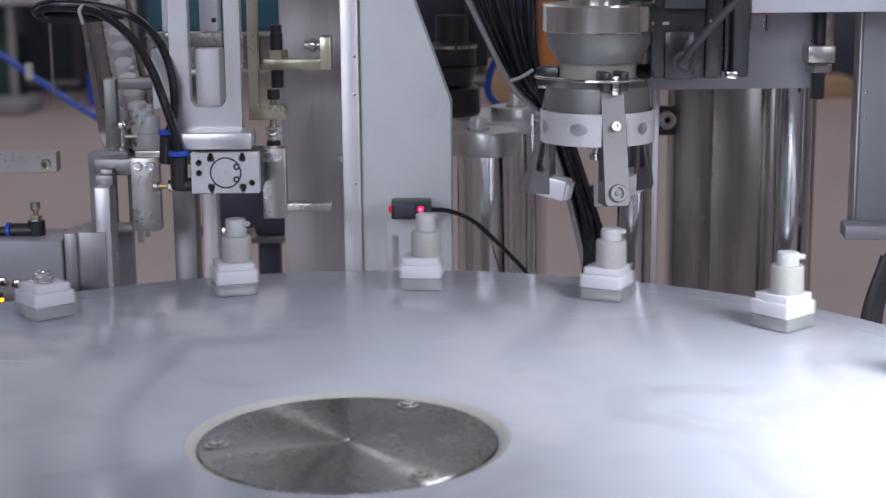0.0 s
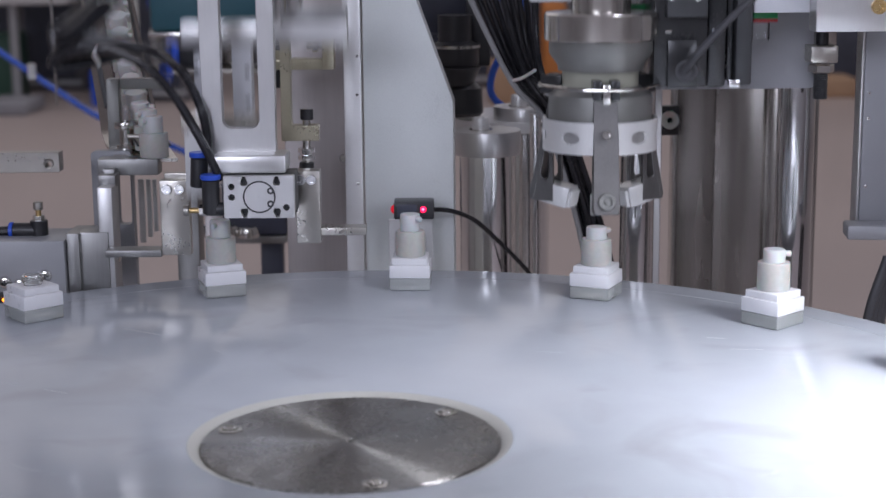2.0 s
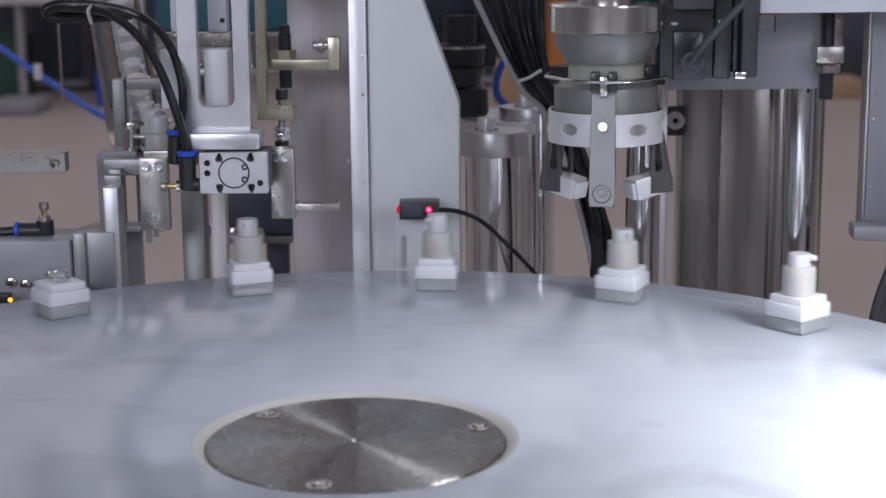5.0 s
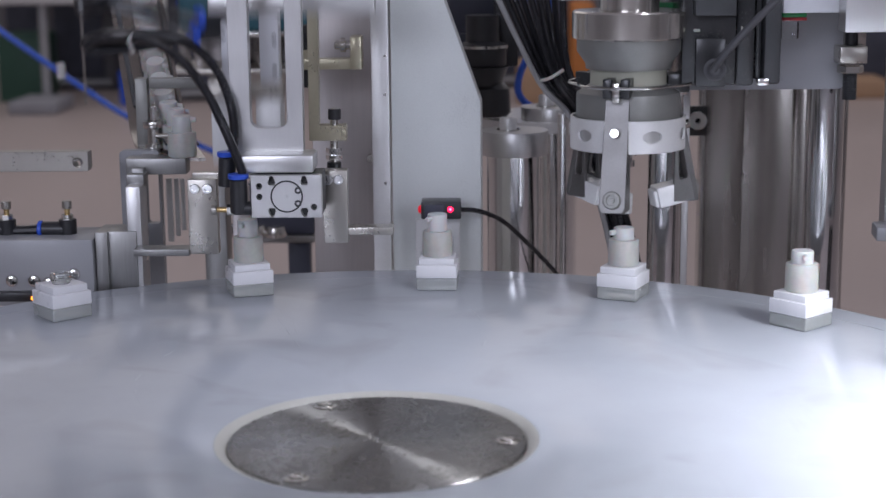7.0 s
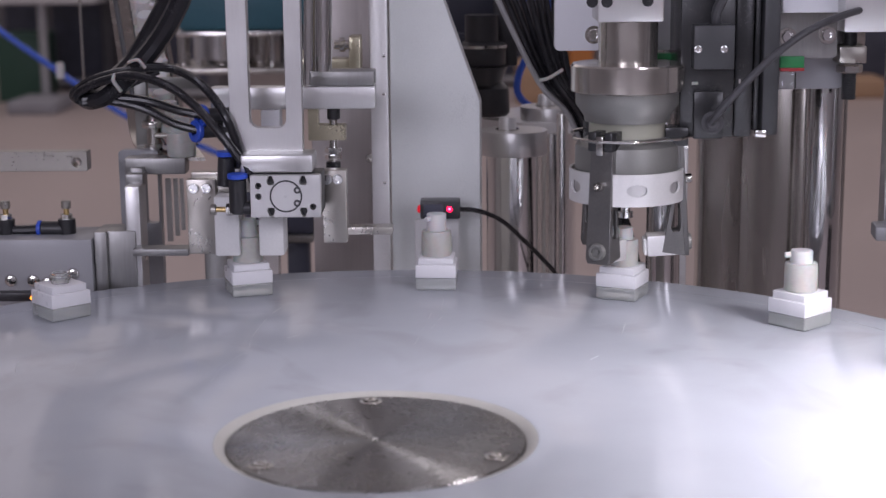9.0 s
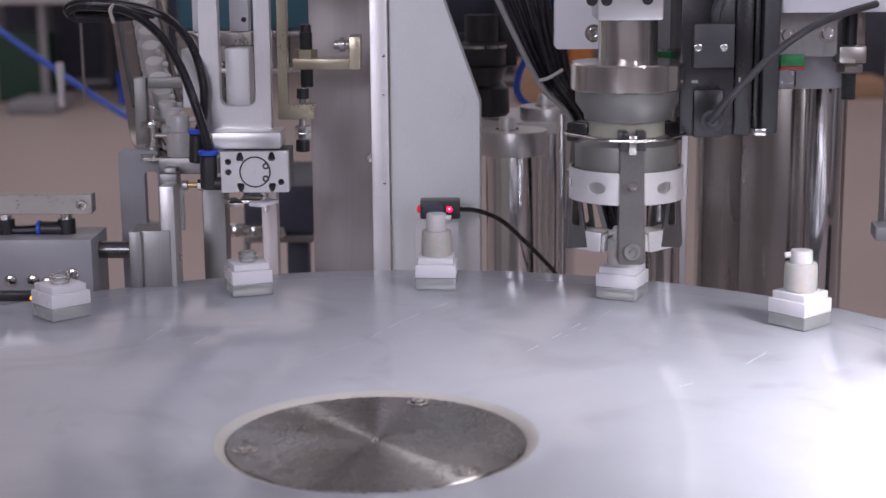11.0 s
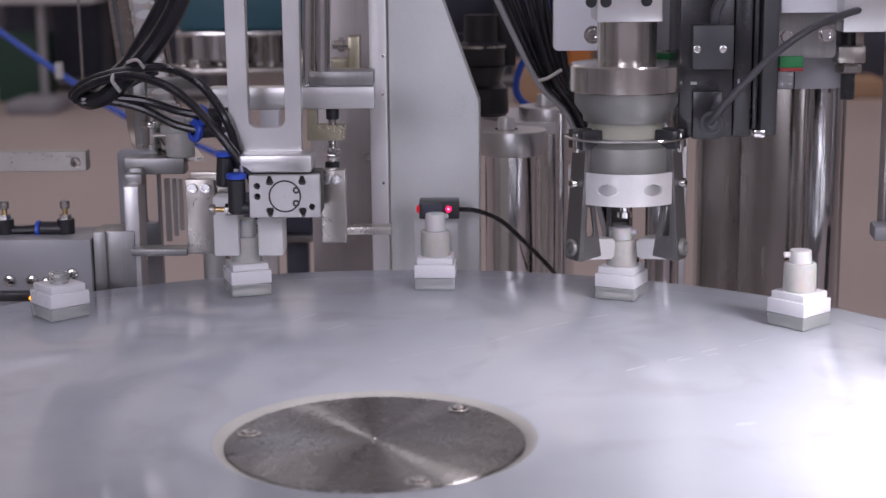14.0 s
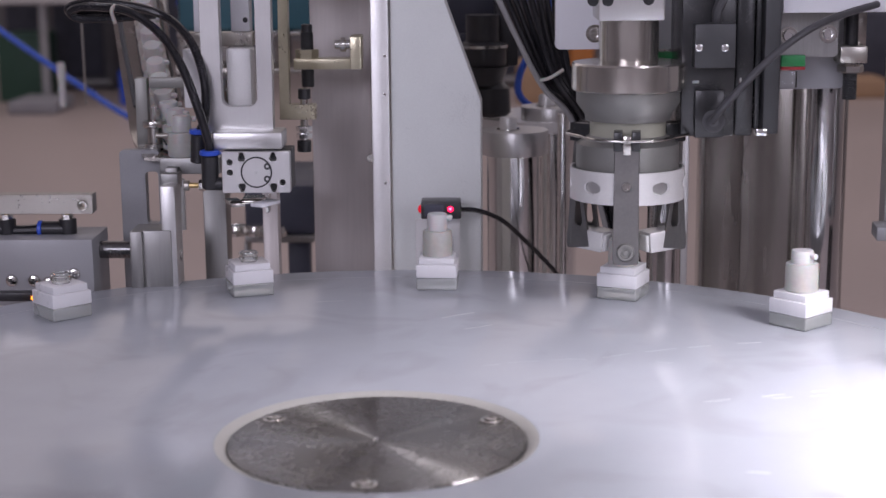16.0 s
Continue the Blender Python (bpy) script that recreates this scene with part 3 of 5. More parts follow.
con2 = part("socket_plate", box(0.2366, 0.2601, 0.352, 0.364, 0.1317, 0.1698, 0.001), MOTOR, unit)
part("cable_gland", lathe([(0, 0), (0.009, 0), (0.009, 0.004), (0.0065, 0.004), (0.0065, 0.009), (0.004, 0.011), (0, 0.011)], (0.2517, 0.352, 0.1449), (-0.15, -1, 0.1), 20), GREY_CABLE, con2)
part("cable", tube([(0.2485, 0.34, 0.1464), (0.2591, 0.325, 0.1645), (0.2882, 0.32, 0.1963), (0.3191, 0.325, 0.2187), (0.3496, 0.345, 0.229), (0.3847, 0.38, 0.2349)], 0.0029), GREY_CABLE, unit, "grey motor cable")
part("index_mark", box(0.2353, 0.2403, 0.359, 0.361, 0.1746, 0.1768, 0), COLLAR, unit)
part("index_mark", box(0.2749, 0.2762, 0.371, 0.373, 0.1739, 0.1776, 0), COLLAR, unit)
part("bearing_plate", sheet(rounded(0.1296, 0.2367, 0.1968, 0.36, 0.004), [], 0.43, 0.445), WHITE_BOX, unit, "pale slide plate")
bb = part("bearing_block", box(0.1578, 0.2096, 0.335, 0.395, 0.2259, 0.2693, 0.002), ALU, unit)
for pos in ((0.1534, 0.3345, 0.2419), (0.1965, 0.3345, 0.2424), (0.1648, 0.3345, 0.2418)):
    part("bore_plug", screw(pos, (0, -1, 0), 0.0045, 0.0008), MOTOR, bb)
part("front_plate", sheet(rounded(0.3176, 0.366, 0.1888, 0.36, 0.004), [], 0.43, 0.449), ALU_DULL, unit)
for pos in ((0.3243, 0.43, 0.2071), (0.3575, 0.43, 0.2082), (0.1623, 0.43, 0.21)):
    w = part("washer", lathe([(0, 0), (0.0075, 0), (0.0075, 0.0012), (0, 0.0012)], pos, (0, -1, 0), 24), STEEL, unit)
    part("bolt", screw((pos[0], pos[1] - 0.0012, pos[2]), (0, -1, 0), 0.0052, 0.004), CHROME, w)
part("terminal", box(0.3182, 0.3382, 0.425, 0.445, 0.1814, 0.1909, 0.0005), GREEN, unit, "green terminal")
part("terminal", box(0.3184, 0.3384, 0.425, 0.445, 0.1786, 0.1812, 0.0005), RED, unit, "red terminal strip")
part("terminal", box(0.2141, 0.2311, 0.42, 0.432, 0.1876, 0.1946, 0.0005), GREEN, unit, "green terminal")
part("terminal", box(0.2161, 0.2293, 0.42, 0.432, 0.1847, 0.1871, 0.0005), RED, unit, "red terminal strip")
part("guide_tube", box(0.3196, 0.333, 0.43, 0.445, 0.1633, 0.1777, 0.001), PERSPEX, unit)
AX, AY = 0.1845, 0.3648
part("spindle", lathe([(0, 0), (0.0238, 0), (0.0238, 0.07), (0, 0.07)], (AX, AY, 0.1872), seg=40), CAP_STEEL, unit, "bright turned spindle")
ZC = 0.17
part("clutch_cap", lathe([(0, 0.022), (0.044, 0.022), (0.0455, 0.0205), (0.0455, 0.001), (0.0445, 0), (0, 0)], (AX, AY, ZC), seg=64), CAP_STEEL, unit, "turned steel cap")
part("clutch_cup", lathe([(0, 0), (0.0415, 0), (0.0415, -0.010), (0.0345, -0.020), (0.0342, -0.024), (0, -0.024)], (AX, AY, ZC), seg=64), HUB_GREY, unit)
part("clutch_ring", lathe([(0, -0.024), (0.0305, -0.024), (0.0305, -0.040), (0, -0.040)], (AX, AY, ZC), seg=56), CREAM, unit, "cream plastic ring")
chuck = part("chuck", lathe([(0, -0.034), (0.029, -0.034), (0.030, -0.036), (0.041, -0.043), (0.0415, -0.045), (0.0415, -0.066), (0.040, -0.068), (0, -0.068)], (AX, AY, ZC), seg=64), HUB_GREY, unit,
             "grey three-jaw screwing chuck", pivot=(AX, AY, ZC))
ZR = ZC - 0.066
closing = []
for n in range(3):
    mid = -90 + 120 * n
    # curved band between two fingers
    bm = bmesh.new()
    for lo, hi in ((0.0, 0.0255),):
        rows = []
        cut = [mid + 12 + 96 * i / 128 for i in range(129)]
        for r in (0.0462, 0.0442):
            rows.append([[bm.verts.new((AX + r * math.cos(radians(a)), AY + r * math.sin(radians(a)), ZR - 0.0215 + 0.0255 * j / 40)) for a in cut] for j in range(41)])
        hole = lambda i, j: min(((i - c) / 14.0) ** 2 + ((j - 19.5) / 7.6) ** 2 for c in (32, 95)) < 1
        for s in (0, 1):
            g = rows[s]
            for j in range(40):
                for i in range(128):
                    if not hole(i, j):
                        bm.faces.new((g[j][i], g[j][i + 1], g[j + 1][i + 1], g[j + 1][i]))
        a_, b_ = rows
        for j in range(40):
            for i in range(128):
                if not hole(i, j):
                    if i == 0 or hole(i - 1, j):
                        bm.faces.new((a_[j][i], a_[j + 1][i], b_[j + 1][i], b_[j][i]))
                    if i == 127 or hole(i + 1, j):
                        bm.faces.new((a_[j][i + 1], a_[j + 1][i + 1], b_[j + 1][i + 1], b_[j][i + 1]))
                    if j == 0 or hole(i, j - 1):
                        bm.faces.new((a_[j][i], a_[j][i + 1], b_[j][i + 1], b_[j][i]))
                    if j == 39 or hole(i, j + 1):
                        bm.faces.new((a_[j + 1][i], a_[j + 1][i + 1], b_[j + 1][i + 1], b_[j + 1][i]))
    part("band", bm, SATIN, chuck, "silver band with oval holes")
    bm = bmesh.new()
    loops = [[bm.verts.new((AX + r * math.cos(radians(mid + 14 + 92 * i / 32)), AY + r * math.sin(radians(mid + 14 + 92 * i / 32)), z)) for i in range(33)]
             for r, z in ((0.0436, ZR - 0.019), (0.0436, ZR + 0.001), (0.0418, ZR + 0.001), (0.0418, ZR - 0.019))]
    for q in range(4):
        for i in range(32):
            bm.faces.new((loops[q][i], loops[q][i + 1], loops[(q + 1) % 4][i + 1], loops[(q + 1) % 4][i]))
    bm.faces.new([lo[0] for lo in loops])
    bm.faces.new([lo[32] for lo in loops])
    part("liner", bm, ALU, chuck, "grey liner behind the band")

    pin = Vector((AX, AY, ZR - 0.012)) + Matrix.Rotation(radians(120 * n), 3, "Z") @ Vector((0, -0.045, 0))

    def lean(bm, tilt=12):
        """Tilts a finger outwards about its upper pin and turns it to its place."""
        bmesh.ops.rotate(bm, verts=bm.verts, cent=(AX, AY - 0.045, ZR - 0.012), matrix=Matrix.Rotation(radians(-tilt), 3, "X"))
        return turn(bm, 120 * n, (AX, AY, 0))
    bm = sheet([(AX - 0.0095, ZR + 0.028), (AX + 0.0095, ZR + 0.028), (AX + 0.0104, ZR - 0.064), (AX + 0.0084, ZR - 0.068), (AX - 0.0084, ZR - 0.068), (AX - 0.0104, ZR - 0.064)],
               [], AY - 0.0475, AY - 0.0435)
    for sx in (-1, 1):
        # side web with a long slot
        own = sheet([(-0.0445, ZR + 0.026), (-0.0365, ZR + 0.026), (-0.0355, ZR - 0.020), (-0.0255, ZR - 0.064), (-0.0445, ZR - 0.068)],
                    [[(-0.0420, ZR - 0.024), (-0.0385, ZR - 0.024), (-0.0340, ZR - 0.044), (-0.0350, ZR - 0.0475), (-0.0400, ZR - 0.0475), (-0.0415, ZR - 0.045)]], 0, 0.003)
        bmesh.ops.rotate(own, verts=own.verts, cent=(0, 0, 0), matrix=Matrix.Rotation(radians(90), 3, "Z"))
        bmesh.ops.translate(own, verts=own.verts, vec=(AX + sx * 0.0085 + 0.0015, AY, 0))
        me = bpy.data.meshes.new("tmp")
        own.to_mesh(me)
        own.free()
        bm.from_mesh(me)
        bpy.data.meshes.remove(me)
    closing.append((part("finger", lean(bm), FINGER, chuck, "slotted steel finger", pivot=pin), 120 * n))
    closing.append((part("pivot_screw", lean(screw((AX, AY - 0.0475, ZR - 0.006), (0, -1, 0), 0.0038, 0.006)), STEEL, chuck, pivot=pin), 120 * n))
    closing.append((part("jaw_screw", lean(lathe([(0, 0), (0.0072, 0), (0.0072, 0.0015), (0.0062, 0.003), (0.0046, 0.003), (0.0042, 0.0004), (0.0022, 0.0004), (0.0018, 0.0016), (0, 0.0016)], (AX, AY - 0.0475, ZR - 0.058), (0, -1, 0), 24)), HUB_GREY, chuck, pivot=pin), 120 * n))
    closing.append((part("jaw_pad", lean(box(AX - 0.0098, AX + 0.0098, AY - 0.043, AY - 0.014, ZR - 0.067, ZR - 0.050, 0.0012)), SATIN, chuck, "bright aluminium jaw pad", pivot=pin), 120 * n))
    closing.append((part("jaw_tip", lean(box(AX - 0.008, AX + 0.008, AY - 0.0142, AY - 0.0110, ZR - 0.066, ZR - 0.052, 0.0012)), JAW, chuck, pivot=pin), 120 * n))
    latch = bmesh.new()
    for lx0, lx1 in ((-0.0105, -0.0035), (0.0035, 0.0105)):
        latch = box(AX + lx0, AX + lx1, AY - 0.0485, AY - 0.030, ZR + 0.022, ZR + 0.037, 0.0008, latch)
    part("spring_latch", turn(box(AX - 0.0104, AX + 0.0104, AY - 0.047, AY - 0.030, ZR + 0.026, ZR + 0.031, 0.0006, latch), 120 * n, (AX, AY, 0)), MOTOR, chuck, "dark spring latch")
    part("latch_pin", turn(box(AX - 0.003, AX + 0.003, AY - 0.0495, AY - 0.034, ZR + 0.019, ZR + 0.034, 0.0006), 120 * n, (AX, AY, 0)), STEEL, chuck)
wire = [(AX + rr * math.cos(radians(a)), AY + rr * math.sin(radians(a)), ZR + 0.030) for a, rr in [(-90 + 30 * i, 0.0508 if i % 4 == 0 else 0.0488 if i % 4 in (1, 3) else 0.0425) for i in range(13)]]
part("spring_wire", tube(wire, 0.0013, seg=8, sub=6), STEEL, chuck, "bent spring wire")
ZB = 0.0654
part("centre_rod", lathe([(0, ZC - 0.067), (0.0085, ZC - 0.067), (0.0085, ZB + 0.011), (0.0075, ZB + 0.010), (0.0040, ZB + 0.010), (0.0040, ZB + 0.006), (0.0062, ZB + 0.0055), (0.0062, ZB + 0.001), (0, ZB)], (AX, AY, 0), seg=28), CHROME, chuck)

bp = thing("slide_backplate", "aluminium back plate between the slide posts", "back plate", (0.3102, 0.465, 0.1878))
part("plate", sheet(rounded(0.2279, 0.3809, 0.1595, 0.36, 0.006), [], 0.465, 0.48), GREY_DARK, bp)
w = part("washer", lathe([(0, 0), (0.0075, 0), (0.0075, 0.0012), (0, 0.0012)], (0.2327, 0.465, 0.1827), (0, -1, 0), 24), STEEL, bp)
part("bolt", screw((0.2325, 0.4638, 0.1828), (0, -1, 0), 0.0058, 0.004), CHROME, bp)

# shock absorber and top beam beside the slide
ab = thing("shock_absorber", "threaded shock absorber in a steel clamp", "shock absorber", (0.3804, 0.44, 0.1796))
part("clamp", box(0.3708, 0.3938, 0.44, 0.47, 0.1834, 0.1977, 0.001), NICKEL, ab)
part("clamp_cheek", box(0.3783, 0.3957, 0.455, 0.475, 0.1956, 0.2287, 0.001), DARK_STEEL, ab)
cx = 0.383
th = [(0, 0.1515)]
for i in range(14):
    z = 0.1515 + 0.0016 * i
    th += [(0.0056, z), (0.0064, z + 0.0008)]
th += [(0.0056, th[-1][1] + 0.001), (0, th[-1][1] + 0.001)]
part("thread", lathe(th, (cx, 0.455, 0), seg=20), MOTOR_BOX, ab)
part("nut", lathe([(0, 0), (0.0105, 0), (0.0115, 0.001), (0.0115, 0.006), (0.0105, 0.007), (0, 0.007)], (cx, 0.455, 0.1744), seg=6), STEEL, ab)
part("plunger", rod((cx, 0.455, 0.1976), (cx, 0.455, 0.2254), 0.0055), BLACK, ab)
solid("top_beam", box(0.3115, 0.4325, 0.39, 0.42, 0.229, 0.2661, 0.001), WHITE_BOX, "white coated beam over the slide", "beam")
arm2 = thing("transfer_arm", "pale aluminium transfer arm of the next station", "transfer arm", (0.3798, 0.36, 0.2315))
part("arm", box(0.3552, 0.4646, 0.36, 0.385, 0.2151, 0.2666, 0.001), ALU, arm2)
part("bolt", screw((0.4044, 0.36, 0.2348), (0, -1, 0), 0.006, 0.004), BRASS, arm2)

# ---- gripper unit over the second station, drawn at its placing position ----
grip = thing("gripper_unit", "aluminium pneumatic gripper unit with black hoses", "gripper", (-0.0909, 0.35, 0.0894))
fx0, fx1, fz0 = -0.1344, -0.0764, 0.1204
sx0, sx1, sz0 = -0.1156, -0.0894, 0.1433
part("fork_plate", sheet([(fx0, fz0), (fx1, fz0), (-0.0749, 0.36), (-0.1359, 0.36)], [rounded(sx0 - 0.003, sx1, sz0, 0.345, 0.007)], 0.352, 0.364), ALU, grip, "slotted aluminium fork plate")
part("top_block", box(-0.1241, -0.0666, 0.328, 0.364, 0.1103, 0.1247, 0.002), ALU, grip)
x0, x1, z0, z1 = -0.1160, -0.0600, 0.0757, 0.1095
zm = (z0 + z1) / 2
holes = [ring2(x0 + 0.0065, z1 - 0.0085, 0.0026, 14), ring2(x1 - 0.0065, z0 + 0.0085, 0.0026, 14), ring2(x0 + 0.0065, zm, 0.0026, 14)]
holes += [[(cx + dx, cz + dz) for dx, dz in ((-0.0012, s * 0.002), (-0.0030, -s * 0.0028), (-0.0022, -s * 0.005), (0.0022, -s * 0.005), (0.0030, -s * 0.0028), (0.0012, s * 0.002))] for cx in (-0.0997, -0.0739) for cz, s in ((z1 - 0.0026, 1), (z0 + 0.0026, -1))]
cyl = part("cylinder_face", sheet(rounded(x0, x1, z0, z1, 0.0015), holes, 0.322, 0.330), ALU, grip, "drilled aluminium cylinder face")
part("cylinder_core", box(x0 + 0.0004, x1 - 0.0004, 0.330, 0.364, z0 + 0.0004, z1 - 0.0004, 0.0008), MOTOR_BOX, grip)
part("bore_groove", lathe([(0.0117, 0), (0.0129, 0), (0.0129, 0.0006), (0.0117, 0.0006)], (-0.0877, 0.322, 0.0927), (0, -1, 0), 40), BLACK, cyl)
part("bore_cover", lathe([(0, 0), (0.0117, 0), (0.0116, 0.0004), (0.0012, 0.0004), (0.001, 0.0001), (0, 0.0001)], (-0.0877, 0.322, 0.0927), (0, -1, 0), 40), ALU, cyl)
for pos in ((-0.0786, 0.3218, 0.0976), (-0.0789, 0.3218, 0.0872)):
    part("clip_eye", lathe([(0.0012, 0), (0.0028, 0), (0.0028, 0.0008), (0.0012, 0.0008)], pos, (0, -1, 0), 16), MOTOR_BOX, cyl)
frame_bar = part("finger_frame", box(-0.1745, -0.0478, 0.392, 0.4, 0.0958, 0.1015, 0.0008), NICKEL, grip, "steel bar carrying the side plates", pivot=(-0.1111, 0.392, 0.0996))
part("side_plate", box(-0.0636, -0.0436, 0.372, 0.388, 0.0451, 0.1054, 0.0008), NICKEL, frame_bar, "milled steel side plate")
part("side_plate", box(-0.1782, -0.1537, 0.388, 0.4, 0.0329, 0.096, 0.0008), NICKEL, frame_bar, "milled steel side plate")
for pos in ((-0.0592, 0.372, 0.0984), (-0.0505, 0.372, 0.0984), (-0.1719, 0.388, 0.0889), (-0.1612, 0.388, 0.0888)):
    part("plate_screw", screw(pos, (0, -1, 0), 0.0043, 0.003), CHROME, frame_bar)
part("side_lip", box(-0.0448, -0.0065, 0.374, 0.392, 0.0511, 0.0573, 0.0006), NICKEL, frame_bar)
part("side_lip", box(-0.2267, -0.1793, 0.392, 0.412, 0.0305, 0.0363, 0.0006), ALU_DULL, frame_bar)
hang = part("hanger", sheet([(-0.0763, 0.33), (-0.0679, 0.33), (-0.0692, 0.1379), (-0.0463, 0.1379), (-0.0463, 0.125), (-0.0777, 0.125)], [], 0.41, 0.425), BRASSY, grip, "yellow zinc plated hanger")
st = part("stop_rod", rod((-0.0577, 0.415, 0.0964), (-0.0563, 0.415, 0.1519), 0.0035), STEEL, grip)
part("stop_cap", rod((-0.0565, 0.415, 0.1424), (-0.0563, 0.415, 0.1514), 0.0055), BLACK, st)
part("stop_nut", lathe([(0, 0), (0.007, 0), (0.007, 0.004), (0.0045, 0.0042), (0.0045, 0.0058), (0.007, 0.006), (0.007, 0.010), (0, 0.010)], (-0.0574, 0.415, 0.1085), seg=6), CHROME, st)
part("stop_body", rod((-0.0577, 0.415, 0.0964), (-0.0575, 0.415, 0.1065), 0.0062), MOTOR, st)
for n, (fa, fb, fc) in enumerate((((-0.1268, 0.328, 0.0790), (-0.1262, 0.326, 0.1065), 0), ((-0.1385, 0.345, 0.098), (-0.1368, 0.343, 0.122), 1))):
    el = part("elbow_fitting", rod(fa, fb, 0.0070, seg=24), BLACK, grip, "black push-in fitting")
    part("release_ring", rod(fb, (fb[0], fb[1], fb[2] + 0.004), 0.0082, seg=24), BLUE, el, "blue release ring")
part("elbow_body", rod((-0.1310, 0.328, 0.0826), (-0.1160, 0.328, 0.0824), 0.0056, seg=20), BLACK, grip)
part("needle_screw", rod((-0.1481, 0.335, 0.0802), (-0.1362, 0.335, 0.0801), 0.0022), BRASS, grip)
part("needle_nut", lathe([(0, 0), (0.0048, 0), (0.0048, 0.005), (0, 0.005)], (-0.1371, 0.335, 0.0801), (1, 0, 0), 6), STEEL, grip)
part("needle_head", rod((-0.1499, 0.335, 0.0802), (-0.1453, 0.335, 0.0801), 0.0044), NICKEL, grip)
base1 = (-0.1262, 0.326, 0.1074)
hose1 = part("hose", tube([base1, (-0.1272, 0.327, 0.1189), (-0.1376, 0.332, 0.1519), (-0.15, 0.342, 0.1799), (-0.169, 0.36, 0.2031), (-0.1968, 0.38, 0.22), (-0.2238, 0.39, 0.2241), (-0.2451, 0.4, 0.2233), (-0.2538, 0.405, 0.2184), (-0.246, 0.41, 0.2134), (-0.2155, 0.415, 0.2136), (-0.1835, 0.42, 0.2158)], 0.0037), RUBBER, grip, "glossy black air hose", pivot=base1)
hose2 = part("hose", tube([(-0.1368, 0.343, 0.122), (-0.1312, 0.343, 0.1392), (-0.1312, 0.344, 0.1661), (-0.1423, 0.36, 0.1939), (-0.1637, 0.385, 0.2125), (-0.1875, 0.392, 0.2223), (-0.2257, 0.4, 0.2277), (-0.250, 0.41, 0.2255), (-0.2579, 0.415, 0.2206), (-0.250, 0.42, 0.2165), (-0.2032, 0.425, 0.2175)], 0.0037), RUBBER, grip, "glossy black air hose", pivot=base1)
part("hose_tie", tube([(-0.2108, 0.385, 0.2257), (-0.2127, 0.38, 0.2215), (-0.2115, 0.385, 0.2111)], 0.0016), COLLAR, hose1, "white cable tie")

# jaws that slide down behind the cylinder
jaws = part("jaw_slide", box(-0.1575, -0.0201, 0.4, 0.418, 0.1525, 0.1712, 0.0015), ALU, grip, "aluminium cross beam", pivot=(-0.0505, 0.4, 0.1639))
for bb in (0, 1):
    gx0, gx1 = ((-0.1468, -0.1347), (-0.1153, -0.0995))[bb]
    gp = part("guide_plate", box(gx0, gx1, 0.396, 0.4155, 0.0966, 0.1523, 0.0008), WHITE_BOX, jaws, "pale guide plate")
    for zz in (0.1065, 0.1315):
        part("hole_plug", screw((gx1 - 0.0035 if bb else gx0 + 0.0075, 0.396, zz), (0, -1, 0), 0.0022, 0.0006), BLACK, gp)
    jx0, jx1 = ((-0.1530, -0.1325), (-0.1165, -0.0960))[bb]
    part("jaw_block", box(jx0, jx1, 0.37, 0.4, 0.0347, 0.0842, 0.0014), JAW, jaws, "milky nylon jaw block")
part("cross_bar", box(-0.1589, -0.0962, 0.392, 0.41, 0.0844, 0.0964, 0.001), NICKEL, jaws)
part("rail_block", box(-0.0740, -0.0210, 0.402, 0.430, 0.1714, 0.1835, 0.001), ALU_DULL, jaws)
for n, (fx, fz) in enumerate(((-0.1600, 0.1479), (-0.1650, 0.1352))):
    f = part("push_fitting", rod((fx - 0.004, 0.398, fz), (fx + 0.022, 0.402, fz + 0.001), 0.0062, seg=20), BLACK, jaws, "black push-in fitting")
    part("release_ring", lathe([(0.0042, 0), (0.0092, 0), (0.0095, 0.0008), (0.0095, 0.0035), (0.0088, 0.0042), (0.0042, 0.0042)], (fx - 0.003, 0.3985, fz), (-0.75, -0.65, 0.1), 24), BLUE, f, "blue release ring")
    part("hose", tube([(fx + 0.002, 0.397, fz), (fx - 0.022, 0.402, fz + 0.0035 + 0.002 * n), (fx - 0.052, 0.410, fz + 0.0115 + 0.007 * n), (fx - 0.085, 0.412, fz + 0.0145 + 0.0105 * n), (-0.2660, 0.412, 0.1610 - 0.003 * n),
                       (-0.2625, 0.416, 0.1665), (-0.2450, 0.418, 0.1745)], 0.0037), RUBBER, f, "glossy black air hose")
for bb in (0, 1):
    part("guide_rod", rod(((-0.0765, 0.41, 0.1701), (-0.0643, 0.41, 0.17))[bb], ((-0.071, 0.41, 0.3598), (-0.0591, 0.41, 0.3597))[bb], 0.0075 if bb else 0.0042), CHROME, jaws)
part("riser_hose", tube([(-0.2667, 0.42, 0.161), (-0.257, 0.415, 0.1605), (-0.2404, 0.41, 0.1684), (-0.2062, 0.4, 0.2003), (-0.1828, 0.4, 0.2346), (-0.1633, 0.4, 0.2799)], 0.0085), RUBBER, jaws, "thick black riser hoses")
part("riser_hose", tube([(-0.2699, 0.43, 0.1628), (-0.2605, 0.425, 0.1642), (-0.247, 0.42, 0.1741), (-0.2246, 0.42, 0.1941), (-0.1965, 0.42, 0.2383), (-0.1736, 0.42, 0.2796)], 0.0065), RUBBER, jaws, "thick black riser hoses")
part("hose_tie", tube([(-0.2228, 0.395, 0.193), (-0.2138, 0.39, 0.1952), (-0.2085, 0.392, 0.1885)], 0.0014), COLLAR, jaws, "white cable tie")

